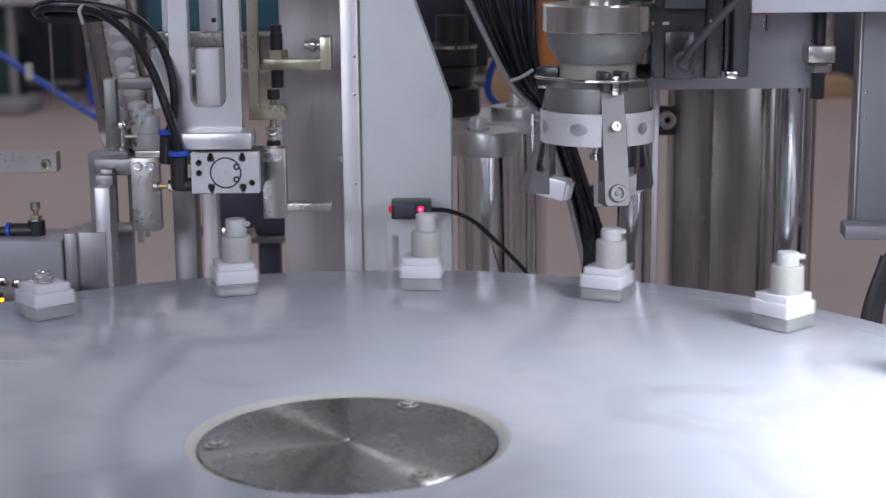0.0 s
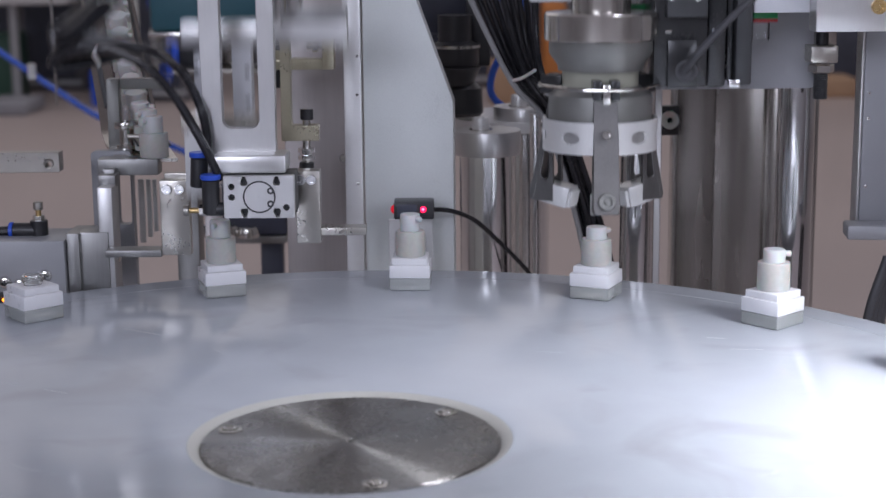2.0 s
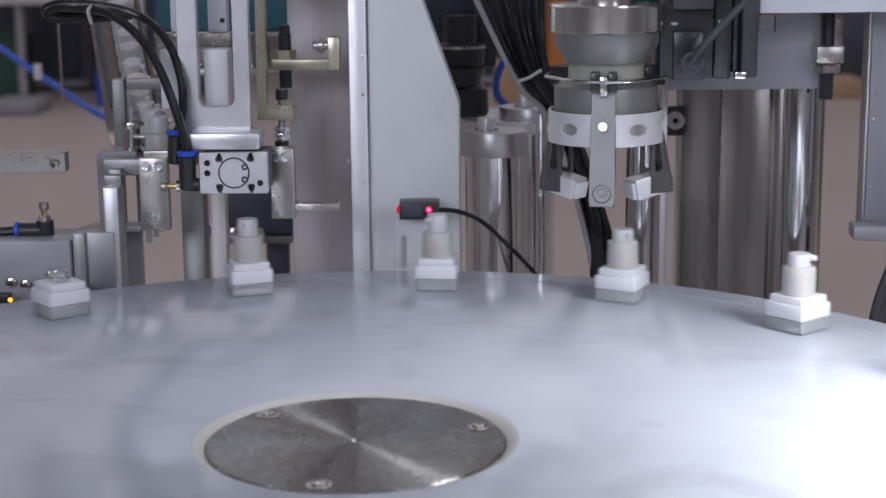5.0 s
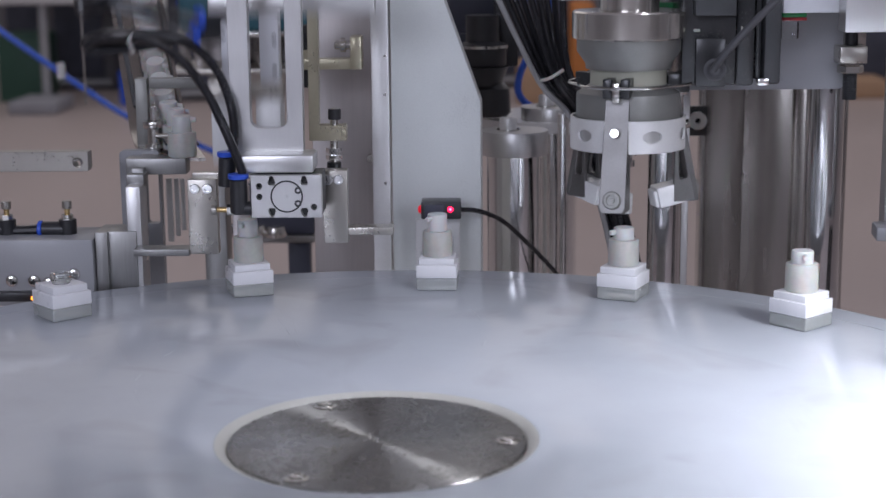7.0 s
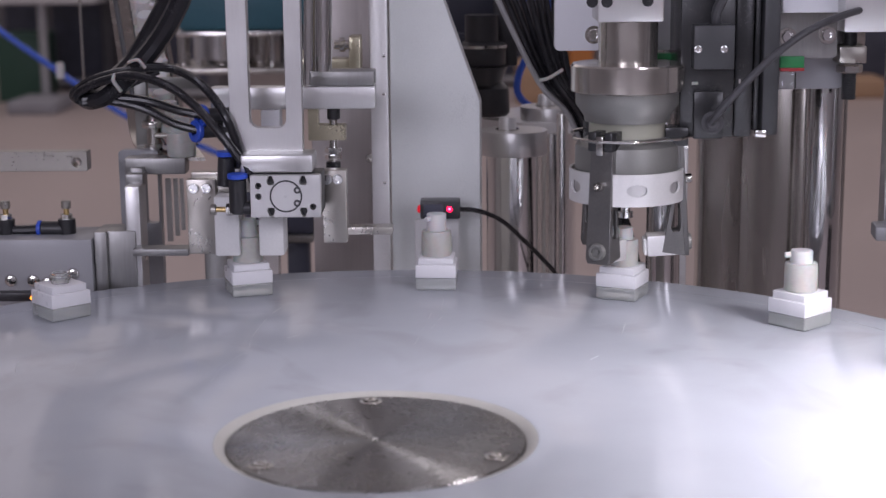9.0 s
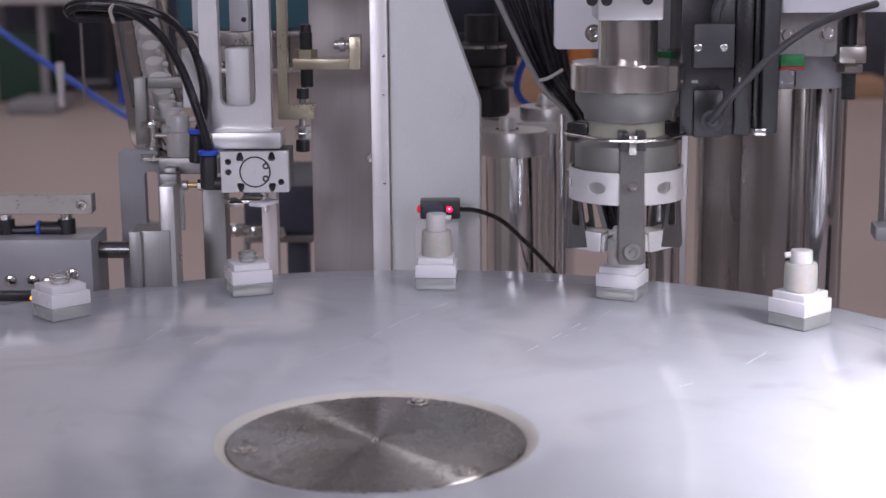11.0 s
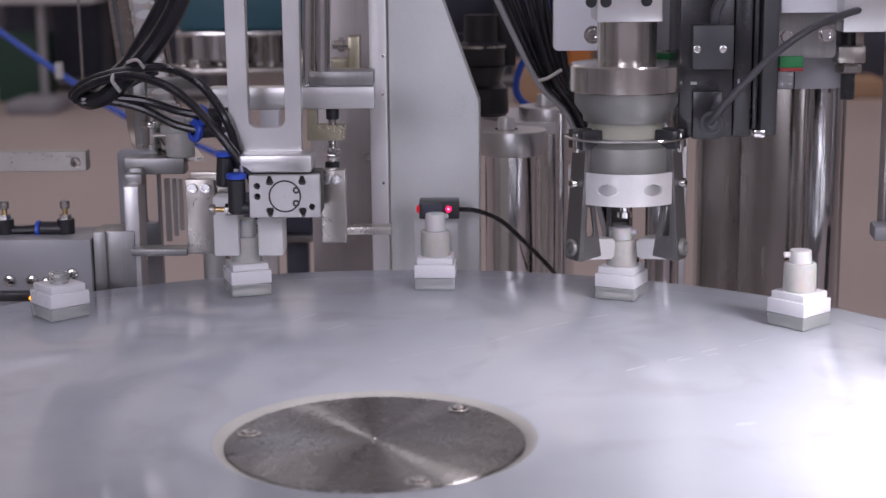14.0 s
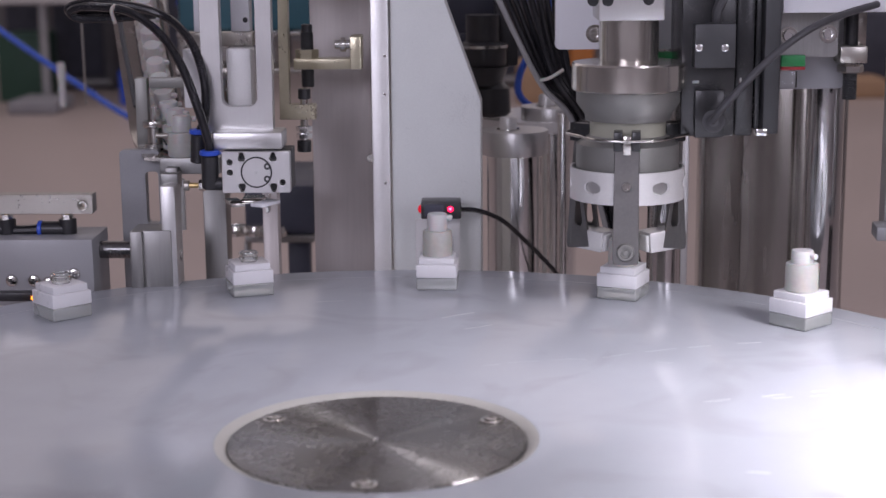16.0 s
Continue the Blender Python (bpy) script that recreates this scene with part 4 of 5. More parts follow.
# thin fork that slides in under the cylinder
fork = thing("feed_fork", "thin bent steel fork under the gripper", "fork", (-0.125, 0.4, 0.0697))
part("blade", box(-0.133, -0.1158, 0.375, 0.405, 0.0779, 0.0803, 0.0004), STEEL, fork)
part("tip", turn(box(-0.1409, -0.1298, 0.362, 0.392, 0.0775, 0.0803, 0.0004), 20, (-0.1365, 0.37, 0.0775)), STEEL, fork)
part("tip", turn(box(-0.1197, -0.1077, 0.362, 0.387, 0.0773, 0.0801, 0.0004), -30, (-0.1152, 0.37, 0.0773)), WHITE_BOX, fork)
part("stem", box(-0.1153, -0.112, 0.4, 0.41, 0.0657, 0.084, 0.0004), STEEL, fork)

# ---- pump feed track at the left ----
CHUTE = [(-0.1937, 0.46, 0.1057), (-0.203, 0.487, 0.1088), (-0.2135, 0.513, 0.1128), (-0.2222, 0.539, 0.1208), (-0.2288, 0.563, 0.135), (-0.236, 0.587, 0.1483), (-0.2428, 0.61, 0.162), (-0.2492, 0.632, 0.1743), (-0.2555, 0.654, 0.1881), (-0.2619, 0.676, 0.2012), (-0.2683, 0.698, 0.2142), (-0.2746, 0.72, 0.2272), (-0.281, 0.742, 0.2402), (-0.2874, 0.764, 0.2532), (-0.2938, 0.786, 0.2662), (-0.3002, 0.808, 0.2792), (-0.3066, 0.83, 0.2922)]
CHUTE += [(-0.3066 - 0.0064 * i, 0.830 + 0.022 * i, 0.2922 + 0.0130 * i) for i in range(6)]
tr = thing("feed_track", "steel pump feed track on uprights", "feed track", (-0.2, 0.5, -0.9))
part("slotted_plate", sheet(rounded(-0.2528, -0.2172, -0.6, 0.1089, 0.004), [rounded(-0.2304, -0.2189, 0.043, 0.0897, 0.003)], 0.475, 0.487), GREY_DARK, tr, "dull grey plate with a window")
part("foot", box(-0.2613, -0.2086, 0.46, 0.56, -0.62, -0.6, 0.002), ALU_DULL, tr)
part("upright", box(-0.1877, -0.1669, 0.52, 0.55, -0.9, 0.0697, 0.001), ALU_DULL, tr)
part("frame_post", box(-0.2416, -0.2305, 0.5, 0.512, 0.0992, 0.1701, 0.001), HUB_GREY, tr)
part("frame_bar", box(-0.2291, -0.1852, 0.502, 0.511, 0.1606, 0.1701, 0.001), HUB_GREY, tr)
for o in (-0.014, 0.014):
    part("rail", tube([(p[0] + o, p[1], p[2] + 0.010) for p in CHUTE], 0.0010, seg=8, sub=4), MOTOR_BOX, tr)
bm = bmesh.new()
bed = []
for i, p in enumerate(CHUTE):
    run = (Vector(CHUTE[min(i + 1, len(CHUTE) - 1)]) - Vector(CHUTE[max(i - 1, 0)])).normalized()
    up = Vector((0, -run.z, run.y)).normalized()
    at = Vector(p) - up * 0.0016
    bed.append([bm.verts.new(at + Vector((ox, 0, 0)) - up * oz) for ox, oz in ((-0.034, 0), (0.020, 0), (0.020, 0.003), (-0.034, 0.003))])
for a, b in zip(bed, bed[1:]):
    for i in range(4):
        bm.faces.new((a[i], a[(i + 1) % 4], b[(i + 1) % 4], b[i]))
bm.faces.new(bed[0])
bm.faces.new(bed[-1][::-1])
part("chute_bed", bm, DARK_STEEL, tr, "milled steel chute bed")
part("chute_side", tube([(-0.2767, 0.6, 0.2405), (-0.2614, 0.56, 0.1906), (-0.2453, 0.52, 0.1428)], 0.0025, seg=8), MOTOR_BOX, tr)
for bb in range(3):
    part("strip", box(*(((-0.2231, -0.2179, 0.53, 0.534, 0.0156, 0.0748)), ((-0.2166, -0.2125, 0.535, 0.539, 0.0199, 0.074)), ((-0.2117, -0.208, 0.54, 0.544, 0.0242, 0.0731)))[bb], 0.0004), JAW, tr, "hanging pale strip")
part("probe", rod((-0.2168, 0.46, 0.1237), (-0.2046, 0.46, 0.1236), 0.002), NICKEL, tr)
kn = part("knurled_clamp", lathe([(0, 0), (0.0085, 0), (0.0085, 0.004), (0.0060, 0.0045), (0.0060, 0.018), (0.0095, 0.0185), (0.0100, 0.0195), (0.0100, 0.0235), (0.0095, 0.0245), (0, 0.0245)], (-0.2240, 0.492, 0.1085), seg=24), STEEL, tr)
part("clamp_screw", rod((-0.2240, 0.492, 0.133), (-0.2240, 0.492, 0.146), 0.0030), CHROME, kn)

leg = thing("clamp_leg", "pale aluminium leg that shifts under the gripper", "machine leg", (-0.1537, 0.5, -0.0053))
part("leg", box(-0.1582, -0.1444, 0.50, 0.52, -0.6, 0.0702, 0.001), PLATE, leg)
part("foot", box(-0.1623, -0.1403, 0.49, 0.53, -0.62, -0.6, 0.001), ALU_DULL, leg)

# ---- cylinder unit at the left ----
un = thing("slide_cylinder", "grey pneumatic slide cylinder with screws and fittings", "pneumatic cylinder", (-0.2943, 0.42, 0.0185))
part("body", box(-0.3564, -0.2628, 0.4, 0.46, -0.0138, 0.0434, 0.001), GREY_DARK, un)
for sx, sz in ((-0.3138, 0.0083), (-0.3015, 0.0063), (-0.2795, 0.0139), (-0.2900, 0.0066), (-0.3329, 0.0085)):
    pan = part("screw", lathe([(0, 0), (0.0052, 0), (0.0054, 0.0008), (0.0046, 0.0024), (0.0030, 0.0031), (0, 0.0033)], (sx, 0.4, sz), (0, -1, 0), 24), STEEL, un)
    # raised dark cross; the shade of a screw recess is put into its colour
    part("dark_cross", box(sx - 0.0026, sx + 0.0026, 0.3964, 0.3985, sz - 0.0006, sz + 0.0006, 0, box(sx - 0.0006, sx + 0.0006, 0.3963, 0.3985, sz - 0.0026, sz + 0.0026, 0)), MOTOR, pan)
for bb in (0, 1):
    o = -0.0525 * bb
    q = (-0.2902, 0.43, 0.0472)
    f = part("fitting", rod((q[0] + o, q[1], q[2] - 0.012), (q[0] + o, q[1], q[2] + 0.009), 0.0075), BLACK, un, "black elbow fitting")
    part("fitting_arm", rod((q[0] + o, q[1], q[2]), (q[0] + o - 0.022, q[1], q[2]), 0.0068), BLACK, f)
    part("release_ring", rod((q[0] + o - 0.022, q[1], q[2]), (q[0] + o - 0.0255, q[1], q[2]), 0.0076), BLUE, f, "blue release ring")
    part("needle", rod((q[0] + o, q[1], q[2] + 0.009), (q[0] + o, q[1], q[2] + 0.024), 0.0024), BRASS, f)
    part("needle_nut", lathe([(0, 0), (0.0052, 0), (0.0052, 0.004), (0, 0.004)], (q[0] + o, q[1], q[2] + 0.009), seg=6), STEEL, f)
    part("needle_head", rod((q[0] + o, q[1], q[2] + 0.018), (q[0] + o, q[1], q[2] + 0.025), 0.0042), NICKEL, f)
    part("hose", tube([(q[0] + o - 0.025, q[1], q[2]), (q[0] + o - 0.04, q[1], q[2] - 0.001), (q[0] + o - 0.060, q[1], q[2])], 0.0045), RUBBER, f)
pis = thing("slide_block", "grey steel slide block on a chrome piston rod", "slide block", (-0.2504, 0.42, 0.0231))
part("front_block", box(-0.2619, -0.2272, 0.41, 0.445, -0.0094, 0.0486, 0.001), ALU_DULL, pis)
part("tower", box(-0.2354, -0.2229, 0.412, 0.442, -0.0125, 0.0864, 0.001), ALU, pis)
part("deck", box(-0.2421, -0.1892, 0.45, 0.47, 0.091, 0.1053, 0.001), ALU_DULL, pis)
part("deck_post", box(-0.2356, -0.2249, 0.44, 0.46, 0.0784, 0.0981, 0.001), ALU_DULL, pis)
part("end_block", box(-0.2379, -0.2229, 0.43, 0.45, 0.083, 0.0943, 0.001), ALU_DULL, pis)
part("end_plate", box(-0.2617, -0.2511, 0.405, 0.435, -0.0081, 0.0487, 0.001), ALU_DULL, pis)
part("rod", rod((-0.3546, 0.43, 0.0294), (-0.262, 0.43, 0.0285), 0.0076), PISTON, pis)
part("knob", rod((-0.2316, 0.43, 0.0233), (-0.2223, 0.43, 0.0232), 0.0048), STEEL, pis)
am = thing("locating_arm", "bright steel arm with a bored end", "arm", (-0.2889, 0.42, 0.1066))
x0, x1, z0, z1 = -0.3559, -0.2674, 0.0989, 0.1158
part("bar", sheet([(x0, z0), (x1 - 0.001, z0), (x1, z0 + 0.001), (x1, z1), (x0, z1)], [ring2(x1 - 0.009, (z0 + z1) / 2 - 0.001, 0.0042)], 0.42, 0.435), NICKEL, am)
part("bush", lathe([(0.0028, 0), (0.0042, 0), (0.0042, 0.008), (0.0028, 0.008)], (-0.2773, 0.423, 0.105), (0, 1, 0), 20), STEEL, am)
ps = thing("bottle_sensor", "slim black sensor with an amber lamp", "sensor", (-0.3157, 0.37, 0.0007))
part("housing", box(-0.3406, -0.3096, 0.375, 0.385, -0.0042, 0.0035, 0.001), BLACK, ps)
part("lamp", lathe([(0, 0), (0.002, 0), (0.0015, 0.0015), (0, 0.002)], (-0.3079, 0.372, -0.0003), (0.3, -1, 0), 12), LED_AMBER, ps, "glowing amber lamp")

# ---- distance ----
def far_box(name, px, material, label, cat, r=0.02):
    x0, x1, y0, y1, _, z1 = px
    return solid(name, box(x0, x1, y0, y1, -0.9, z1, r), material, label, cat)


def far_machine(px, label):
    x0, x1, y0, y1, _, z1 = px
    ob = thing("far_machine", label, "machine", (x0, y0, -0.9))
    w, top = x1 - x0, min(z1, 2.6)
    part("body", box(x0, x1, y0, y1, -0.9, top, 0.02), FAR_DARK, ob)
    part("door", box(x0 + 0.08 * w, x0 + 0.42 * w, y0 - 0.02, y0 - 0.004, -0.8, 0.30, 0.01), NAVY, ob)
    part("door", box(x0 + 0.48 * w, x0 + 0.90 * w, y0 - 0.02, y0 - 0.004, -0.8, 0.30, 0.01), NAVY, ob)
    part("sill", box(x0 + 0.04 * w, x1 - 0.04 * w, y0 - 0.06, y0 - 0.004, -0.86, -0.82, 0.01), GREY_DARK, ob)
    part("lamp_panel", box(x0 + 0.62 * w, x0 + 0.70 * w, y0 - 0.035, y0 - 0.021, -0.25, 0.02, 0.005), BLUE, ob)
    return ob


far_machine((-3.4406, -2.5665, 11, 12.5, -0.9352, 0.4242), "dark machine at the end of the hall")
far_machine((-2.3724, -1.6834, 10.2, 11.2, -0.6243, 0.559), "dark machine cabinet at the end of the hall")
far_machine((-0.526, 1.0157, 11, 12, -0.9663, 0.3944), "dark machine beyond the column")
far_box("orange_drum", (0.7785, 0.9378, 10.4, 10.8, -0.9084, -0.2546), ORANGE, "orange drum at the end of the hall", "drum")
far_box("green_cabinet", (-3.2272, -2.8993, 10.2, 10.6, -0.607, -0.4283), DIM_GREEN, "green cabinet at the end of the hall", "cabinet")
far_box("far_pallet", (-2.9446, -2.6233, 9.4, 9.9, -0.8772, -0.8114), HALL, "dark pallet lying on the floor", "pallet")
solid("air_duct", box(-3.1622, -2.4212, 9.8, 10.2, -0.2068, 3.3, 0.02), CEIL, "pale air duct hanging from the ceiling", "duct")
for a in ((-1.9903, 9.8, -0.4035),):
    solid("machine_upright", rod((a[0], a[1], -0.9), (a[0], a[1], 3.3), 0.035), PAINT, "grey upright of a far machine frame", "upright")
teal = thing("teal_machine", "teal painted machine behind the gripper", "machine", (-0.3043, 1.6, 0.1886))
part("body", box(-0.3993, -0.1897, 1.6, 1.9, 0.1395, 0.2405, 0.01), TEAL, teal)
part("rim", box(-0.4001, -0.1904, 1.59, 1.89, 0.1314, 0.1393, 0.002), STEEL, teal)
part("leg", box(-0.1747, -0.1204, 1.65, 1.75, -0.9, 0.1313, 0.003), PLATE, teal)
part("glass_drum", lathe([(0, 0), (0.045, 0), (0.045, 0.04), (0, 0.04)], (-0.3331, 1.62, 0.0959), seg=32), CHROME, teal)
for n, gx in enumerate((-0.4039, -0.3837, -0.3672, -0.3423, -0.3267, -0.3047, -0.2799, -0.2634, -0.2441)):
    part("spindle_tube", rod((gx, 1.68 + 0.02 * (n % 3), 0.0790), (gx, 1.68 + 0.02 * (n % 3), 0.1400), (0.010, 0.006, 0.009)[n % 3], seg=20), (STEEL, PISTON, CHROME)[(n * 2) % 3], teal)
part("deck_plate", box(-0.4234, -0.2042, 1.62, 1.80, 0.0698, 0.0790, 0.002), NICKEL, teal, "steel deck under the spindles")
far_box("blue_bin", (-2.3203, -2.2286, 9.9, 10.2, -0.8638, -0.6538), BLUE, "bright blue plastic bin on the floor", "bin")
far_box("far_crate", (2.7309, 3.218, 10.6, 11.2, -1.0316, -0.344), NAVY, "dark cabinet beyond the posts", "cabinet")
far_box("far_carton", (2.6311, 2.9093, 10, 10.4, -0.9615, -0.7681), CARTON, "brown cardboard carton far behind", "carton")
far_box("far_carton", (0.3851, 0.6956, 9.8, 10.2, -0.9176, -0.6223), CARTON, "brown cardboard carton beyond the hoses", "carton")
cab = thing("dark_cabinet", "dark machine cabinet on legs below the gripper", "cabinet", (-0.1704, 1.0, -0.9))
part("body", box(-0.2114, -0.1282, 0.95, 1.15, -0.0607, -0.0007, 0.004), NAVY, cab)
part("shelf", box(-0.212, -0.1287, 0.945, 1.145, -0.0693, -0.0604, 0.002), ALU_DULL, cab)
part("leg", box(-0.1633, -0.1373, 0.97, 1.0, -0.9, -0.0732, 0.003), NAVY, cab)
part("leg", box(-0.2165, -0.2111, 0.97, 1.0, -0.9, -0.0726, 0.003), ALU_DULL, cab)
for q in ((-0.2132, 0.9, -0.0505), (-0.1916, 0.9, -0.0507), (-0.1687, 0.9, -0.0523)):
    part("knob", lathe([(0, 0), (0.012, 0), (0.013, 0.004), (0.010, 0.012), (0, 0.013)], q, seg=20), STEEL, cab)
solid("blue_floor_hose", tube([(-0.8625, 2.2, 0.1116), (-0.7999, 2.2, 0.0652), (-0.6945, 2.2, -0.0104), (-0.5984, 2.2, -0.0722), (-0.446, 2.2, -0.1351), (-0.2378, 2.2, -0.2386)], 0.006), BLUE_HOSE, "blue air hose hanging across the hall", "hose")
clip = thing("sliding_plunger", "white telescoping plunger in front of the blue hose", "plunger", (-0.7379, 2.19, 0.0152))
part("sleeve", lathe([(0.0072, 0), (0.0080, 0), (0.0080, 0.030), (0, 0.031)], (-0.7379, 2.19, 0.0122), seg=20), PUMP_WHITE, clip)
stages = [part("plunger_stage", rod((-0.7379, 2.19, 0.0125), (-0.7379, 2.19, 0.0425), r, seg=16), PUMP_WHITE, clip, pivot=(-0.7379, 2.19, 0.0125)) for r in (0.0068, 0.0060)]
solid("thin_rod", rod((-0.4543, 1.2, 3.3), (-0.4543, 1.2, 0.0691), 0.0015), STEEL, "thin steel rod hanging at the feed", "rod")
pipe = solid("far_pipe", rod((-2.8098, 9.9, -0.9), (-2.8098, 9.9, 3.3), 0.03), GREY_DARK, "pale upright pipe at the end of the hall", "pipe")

# ---- what moves ----
def eased(table_rows, u):
    for (a, va), (b, vb) in zip(table_rows, table_rows[1:]):
        if u <= b:
            s = 0 if b <= a else max(0.0, min(1.0, (u - a) / (b - a)))
            s = s * s * (3 - 2 * s)
            return va + (vb - va) * s
    return table_rows[-1][1]


def over_cycles(value, dense=()):
    """Times over the clip at which a cyclic part is keyed."""
    ts = {0.0, 16.0}
    for n in range(-1, 8):
        for u in dense:
            t = n * CYCLE + u
            if 0 < t < 16:
                ts.add(round(t, 3))
    return [(t, value(t)) for t in sorted(ts)]


def phase(t):
    n = math.floor((t + 0.2) / CYCLE)
    return n, t - n * CYCLE


def turned_steps(t):
    """Stations gone by since the first full stop; 0 once the first turn is done."""
    n, u = phase(t)
    s = max(0.0, min(1.0, (u + 0.13) / 0.73))
    return n - 1 + (1 - math.cos(math.pi * s)) / 2


INDEX_KEYS = [-0.15 + 0.06 * i for i in range(15)]
SLIDE = [(-0.2, 1.0), (0.575, 1.0), (0.735, 0.04), (1.5, 0.0), (1.77, 0.0), (1.85, 0.13), (2.01, 0.86), (2.09, 0.97), (2.19, 1.0), (2.3, 1.0)]
SIDE = [(-0.2, 0.0), (1.08, 0.0), (1.30, 1.0), (2.18, 1.0), (2.40, 0.0), (2.5, 0.0)]
JAWS = [(-0.2, 1.0), (0.44, 1.0), (0.56, 0.61), (0.90, 0.61), (1.02, 1.0), (1.32, 1.0), (1.50, 0.0), (1.91, 0.0), (2.09, 1.0), (2.5, 1.0)]
FORK = [(-0.2, 1.0), (0.45, 1.0), (0.56, 0.0), (1.40, 0.0), (1.50, 1.0), (2.5, 1.0)]
ARM = [(-0.2, 0.0), (0.50, 0.0), (0.62, 1.0), (1.22, 1.0), (1.36, 0.0), (2.5, 0.0)]
BLOCK = [(-0.2, 0.0), (0.30, 0.0), (0.45, 1.0), (1.28, 1.0), (1.40, 0.0), (2.5, 0.0)]
CLOSE = [(-0.2, 0.0), (0.70, 0.0), (0.80, 1.0), (1.58, 1.0), (1.72, 0.0), (2.5, 0.0)]
PLATES = [(-0.2, 0.0), (0.38, 0.0), (0.50, 1.0), (1.36, 1.0), (1.48, 0.0), (2.5, 0.0)]
LEG = [(-0.2, 0.0), (0.34, 0.0), (0.52, 1.0), (1.55, 1.0), (2.0, 0.0), (2.5, 0.0)]
PLUNGER = [(-0.2, 0.0), (0.60, 0.0), (0.72, 1.0), (1.27, 1.0), (1.36, 0.0), (2.5, 0.0)]
NEXT = [(-0.2, 0.0), (1.15, 0.0), (1.40, 1.0), (2.06, 1.0), (2.30, 0.0), (2.5, 0.0)]
STOPS = [11.0, 0.5, -8.0, -17.0, -31.0, -45.0, -60.0, -74.0]
PAUSES = [57.0, 38.0, 20.0, 5.0, 0.0, -3.0, -6.0]
FACING = {4: 49, 3: 49, 2: 49, 1: 49, 0: -41, -1: -131, -2: -131, -3: -131, -4: 0}
PICK = Vector((-0.0302, 0.048, 0.0122))


def of(rows):
    return lambda t: eased(rows, phase(t)[1])


def keys(rows):
    out = []
    for (a, va), (b, vb) in zip(rows, rows[1:]):
        out += [a, b] if va == vb else [a, a + (b - a) * 0.33, a + (b - a) * 0.67, b]
    return sorted(set(out))


def key_cycle(ob, rows_keys, place):
    walk(ob, over_cycles(place, rows_keys))


def spin(t):
    """The chuck's turn: two quick spells of screwing with a short halt between them."""
    n, u = phase(t)
    done = -1800 * n
    a, halt, b = STOPS[n] + done, PAUSES[n] - 720 + done, STOPS[n + 1] - 1800 + done
    if u < 1.11:
        s = max(0.0, min(1.0, (u - 0.80) / 0.28))
        return a + (halt - a) * s * s * (3 - 2 * s)
    s = max(0.0, min(1.0, (u - 1.14) / 0.40))
    return halt + (b - halt) * (0.5 * s * s * (3 - 2 * s) + 0.5 * (1 - (1 - s) ** 1.5))


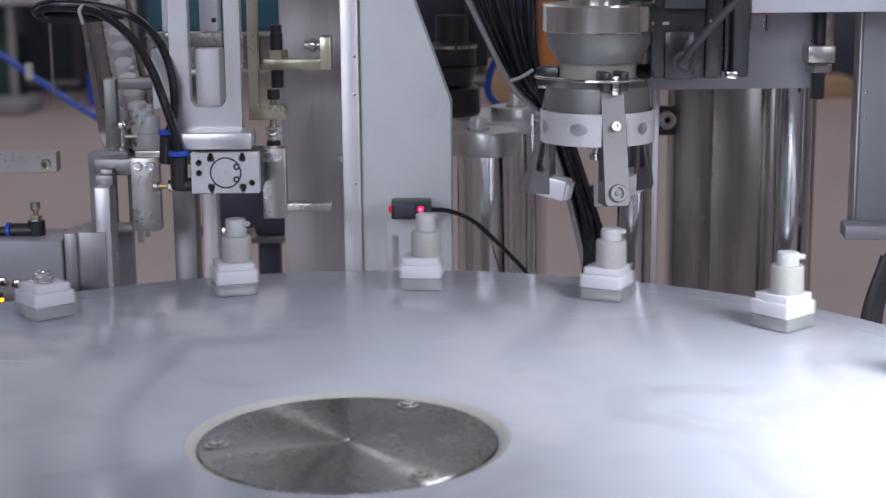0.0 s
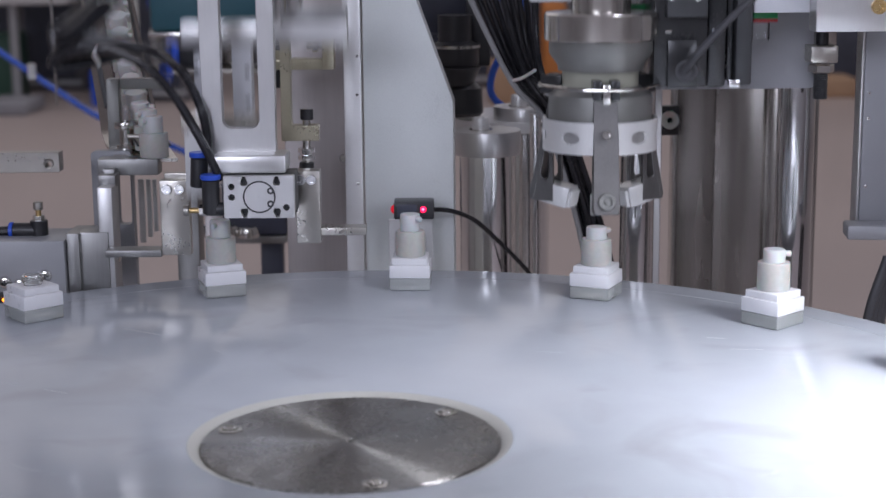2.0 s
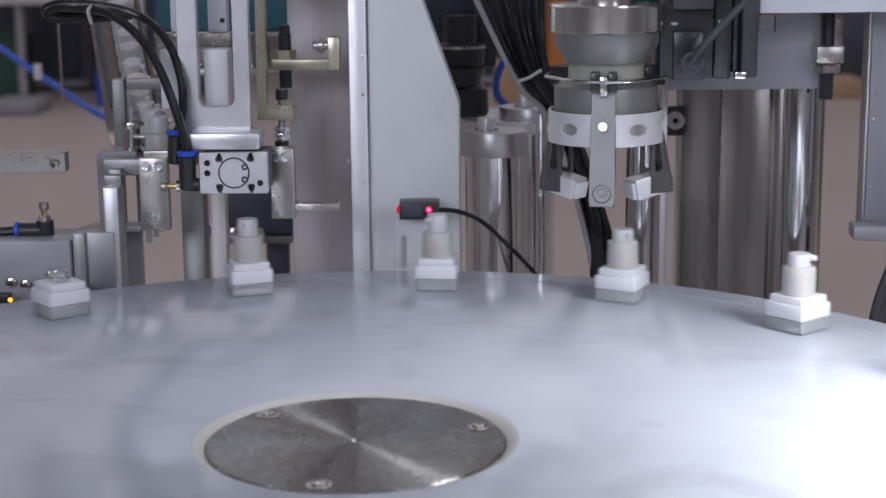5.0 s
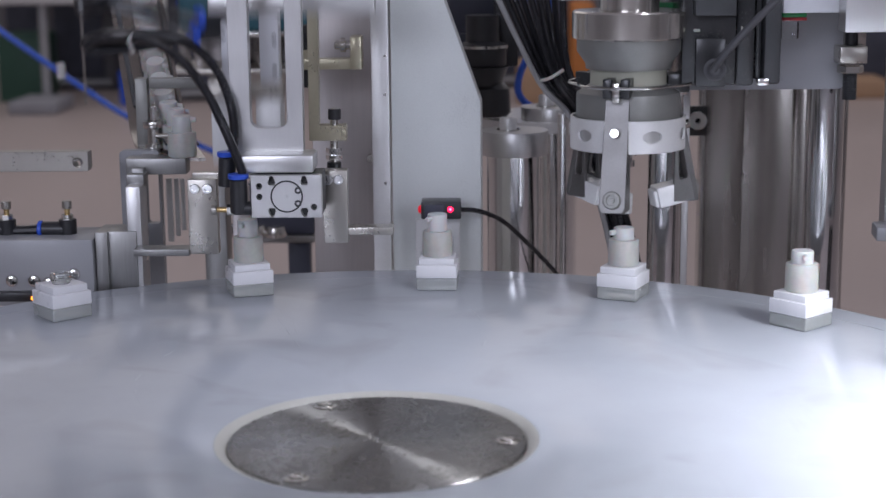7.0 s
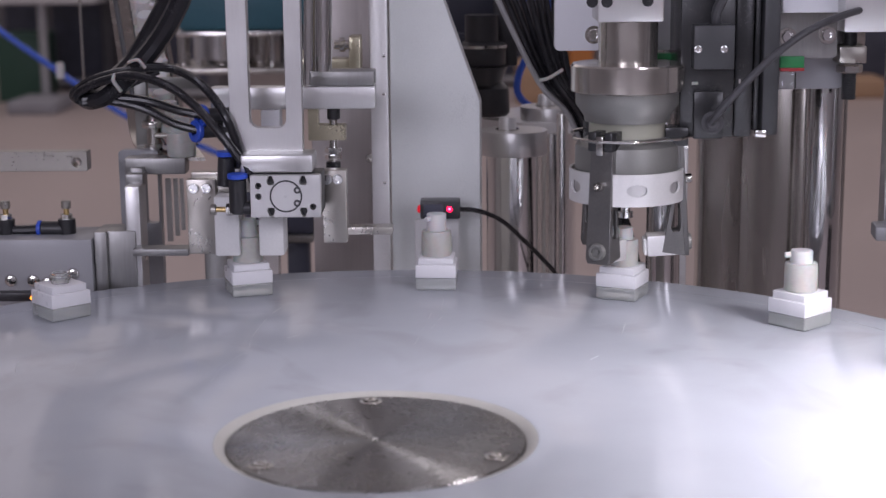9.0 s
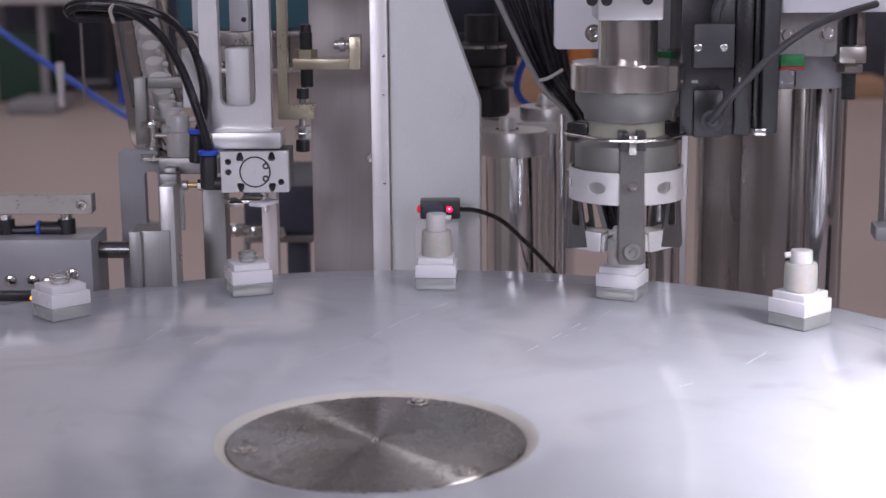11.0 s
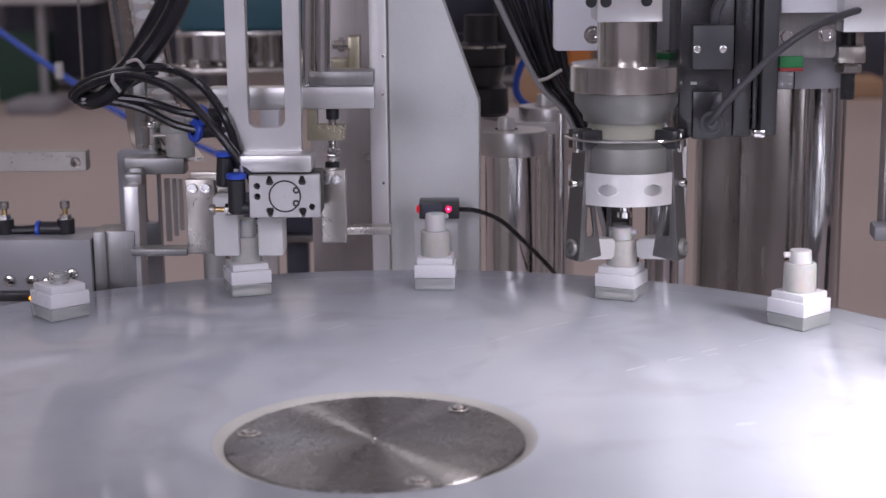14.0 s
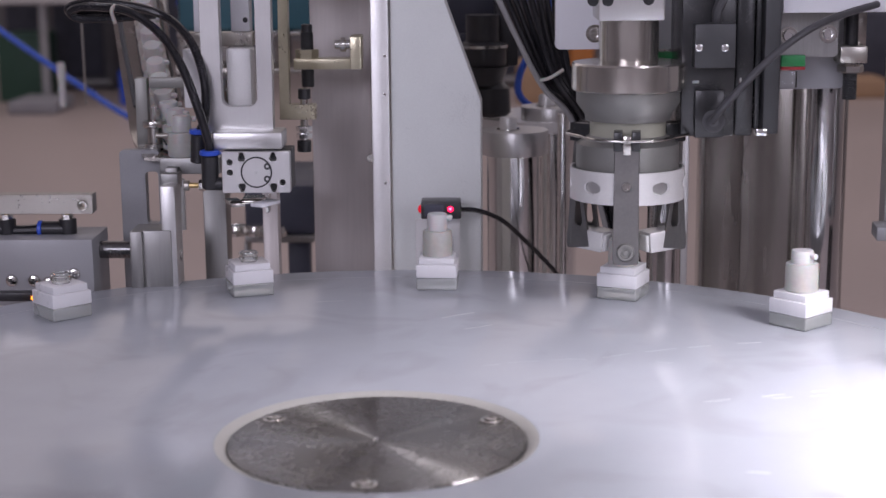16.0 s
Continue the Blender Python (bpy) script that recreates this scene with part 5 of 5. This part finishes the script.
def motions():
    walk(table, over_cycles(lambda t: pose(0, 0, 0, 0, 0, -STEP * turned_steps(t)), INDEX_KEYS))
    for k, ob in bottles.items():
        walk(ob, over_cycles(lambda t, k=k: slot(k + turned_steps(t)), INDEX_KEYS))
    # the gripper, its jaws and hoses
    home = grip.location.copy()
    side, jaw = of(SIDE), of(JAWS)
    place = lambda t: Matrix.Translation(home + PICK * (1 - side(t)))
    key_cycle(grip, keys(SIDE), place)
    jaw_home = jaws.location.copy()
    key_cycle(jaws, keys(JAWS), lambda t: Matrix.Translation(jaw_home + Vector((0, 0, 0.1055)) * jaw(t)))
    p_home, raised = frame_bar.location.copy(), of(PLATES)
    key_cycle(frame_bar, keys(PLATES), lambda t: Matrix.Translation(p_home + Vector((0, 0, 0.26)) * raised(t)))
    for h in (hose1, hose2):
        hh = h.location.copy()
        key_cycle(h, keys(JAWS), lambda t, hh=hh: Matrix.Translation(hh + Vector((0.013, 0.004, -0.006)) * (1 - jaw(t))) @ pose(0, 0, 0, 0, -20 * (1 - jaw(t)), 0))
    fork_home, fk = fork.location.copy(), of(FORK)
    key_cycle(fork, sorted(set(keys(FORK) + keys(SIDE))), lambda t: Matrix.Translation(fork_home - PICK * side(t) + Vector((0, 0.05, 0.05)) * fk(t)))
    # the screwing unit and its chuck
    u_home, lift = unit.location.copy(), of(SLIDE)
    key_cycle(unit, keys(SLIDE), lambda t: Matrix.Translation(u_home + Vector((0, 0, 0.0475)) * lift(t)))
    c_home = chuck.location.copy()
    key_cycle(chuck, [0.78 + i / 60 for i in range(50)], lambda t: pose(*c_home, 0, 0, spin(t)))
    grab = of(CLOSE)
    for ob, a in closing:
        f_home, axis = ob.location.copy(), Matrix.Rotation(radians(a), 3, "Z") @ Vector((1, 0, 0))
        key_cycle(ob, keys(CLOSE), lambda t, f_home=f_home, axis=axis: Matrix.Translation(f_home) @ Matrix.Rotation(radians(8.0 * grab(t)), 4, axis))
    l_home, shift = leg.location.copy(), of(LEG)
    key_cycle(leg, keys(LEG), lambda t: Matrix.Translation(l_home + Vector((0.0275, 0, 0)) * shift(t)))
    # the small slides
    a_home, up = am.location.copy(), of(ARM)
    key_cycle(am, keys(ARM), lambda t: Matrix.Translation(a_home + Vector((0.002, 0, -0.037)) * up(t)))
    b_home, out = pis.location.copy(), of(BLOCK)
    key_cycle(pis, keys(BLOCK), lambda t: Matrix.Translation(b_home + Vector((0.0295, 0, 0)) * out(t)))
    down = of(PLUNGER)
    for n, ob in enumerate(stages):
        s_home = ob.location.copy()
        key_cycle(ob, keys(PLUNGER), lambda t, s_home=s_home, n=n: Matrix.Translation(s_home + Vector((0, 0, -0.028 * (n + 1))) * down(t)))
    n_home, go = arm2.location.copy(), of(NEXT)
    key_cycle(arm2, keys(NEXT), lambda t: Matrix.Translation(n_home + Vector((0.075, 0, 0)) * (1 - go(t))))
    # pumps: along the chute, into the jaws, on to a bottle and round with the table
    seat = 0.0272
    at2 = slot(-1).translation
    chute = CHUTE

    def slope(i):
        """How far a pump leans back on the chute, in degrees."""
        return (0, 3, 8, 16, 24, 28, 30)[max(0, min(i, 6))]

    def pump_pose(k, t):
        n, u = phase(t)
        when = -1 - k  # the cycle in which it is placed
        yaw = FACING.get(k, (37 * k) % 90 - 45)
        if n > when or (n == when and u >= 1.50):
            return slot(k + turned_steps(t)) @ pose(0, 0, seat, 0, 0, yaw)
        if n == when:
            d = jaw(t) if u > 0.75 else 0.61
            return Matrix.Translation((at2[0] + PICK[0] * (1 - side(t)), at2[1] + PICK[1] * (1 - side(t)), seat + PICK[2] * (1 - side(t)) + 0.1055 * d)) @ slot(-1).to_quaternion().to_matrix().to_4x4() @ pose(0, 0, 0, 0, 0, yaw)
        i = when - n - 1
        step = eased([(0, 0), (2.05, 0), (2.25, 1), (2.4, 1)], u)
        a = Vector(chute[min(i, len(chute) - 1)])
        b = Vector(chute[i - 1]) if i > 0 else Vector((at2[0] + PICK[0], at2[1] + PICK[1], seat + PICK[2] + 0.0644))
        lean_a, lean_b = slope(i), slope(i - 1) if i > 0 else 0.0
        return Matrix.Translation(a + (b - a) * step) @ pose(0, 0, 0, lean_a + (lean_b - lean_a) * step) @ pose(0, 0, 0, 0, 0, yaw)

    for k, ob in pumps.items():
        press = next(c for c in ob.children if c.name.startswith("actuator"))
        high, low = Matrix.Translation(press.location), Matrix.Translation(press.location + Vector((0, 0, -0.0045)))
        when = (1 - k) * CYCLE + 0.66
        if when < 0.1:
            walk(press, [(0.0, low), (16.0, low)])
        elif when > 15.9:
            walk(press, [(0.0, high), (16.0, high)])
        else:
            walk(press, [(0.0, high), (when, high), (when + 0.09, low), (16.0, low)])
    pump_keys = sorted(set(INDEX_KEYS + keys(SIDE) + keys(JAWS) + [2.05, 2.12, 2.18, 2.25, 2.28]))
    for k, ob in pumps.items():
        walk(ob, over_cycles(lambda t, k=k: pump_pose(k, t), pump_keys))


motions()
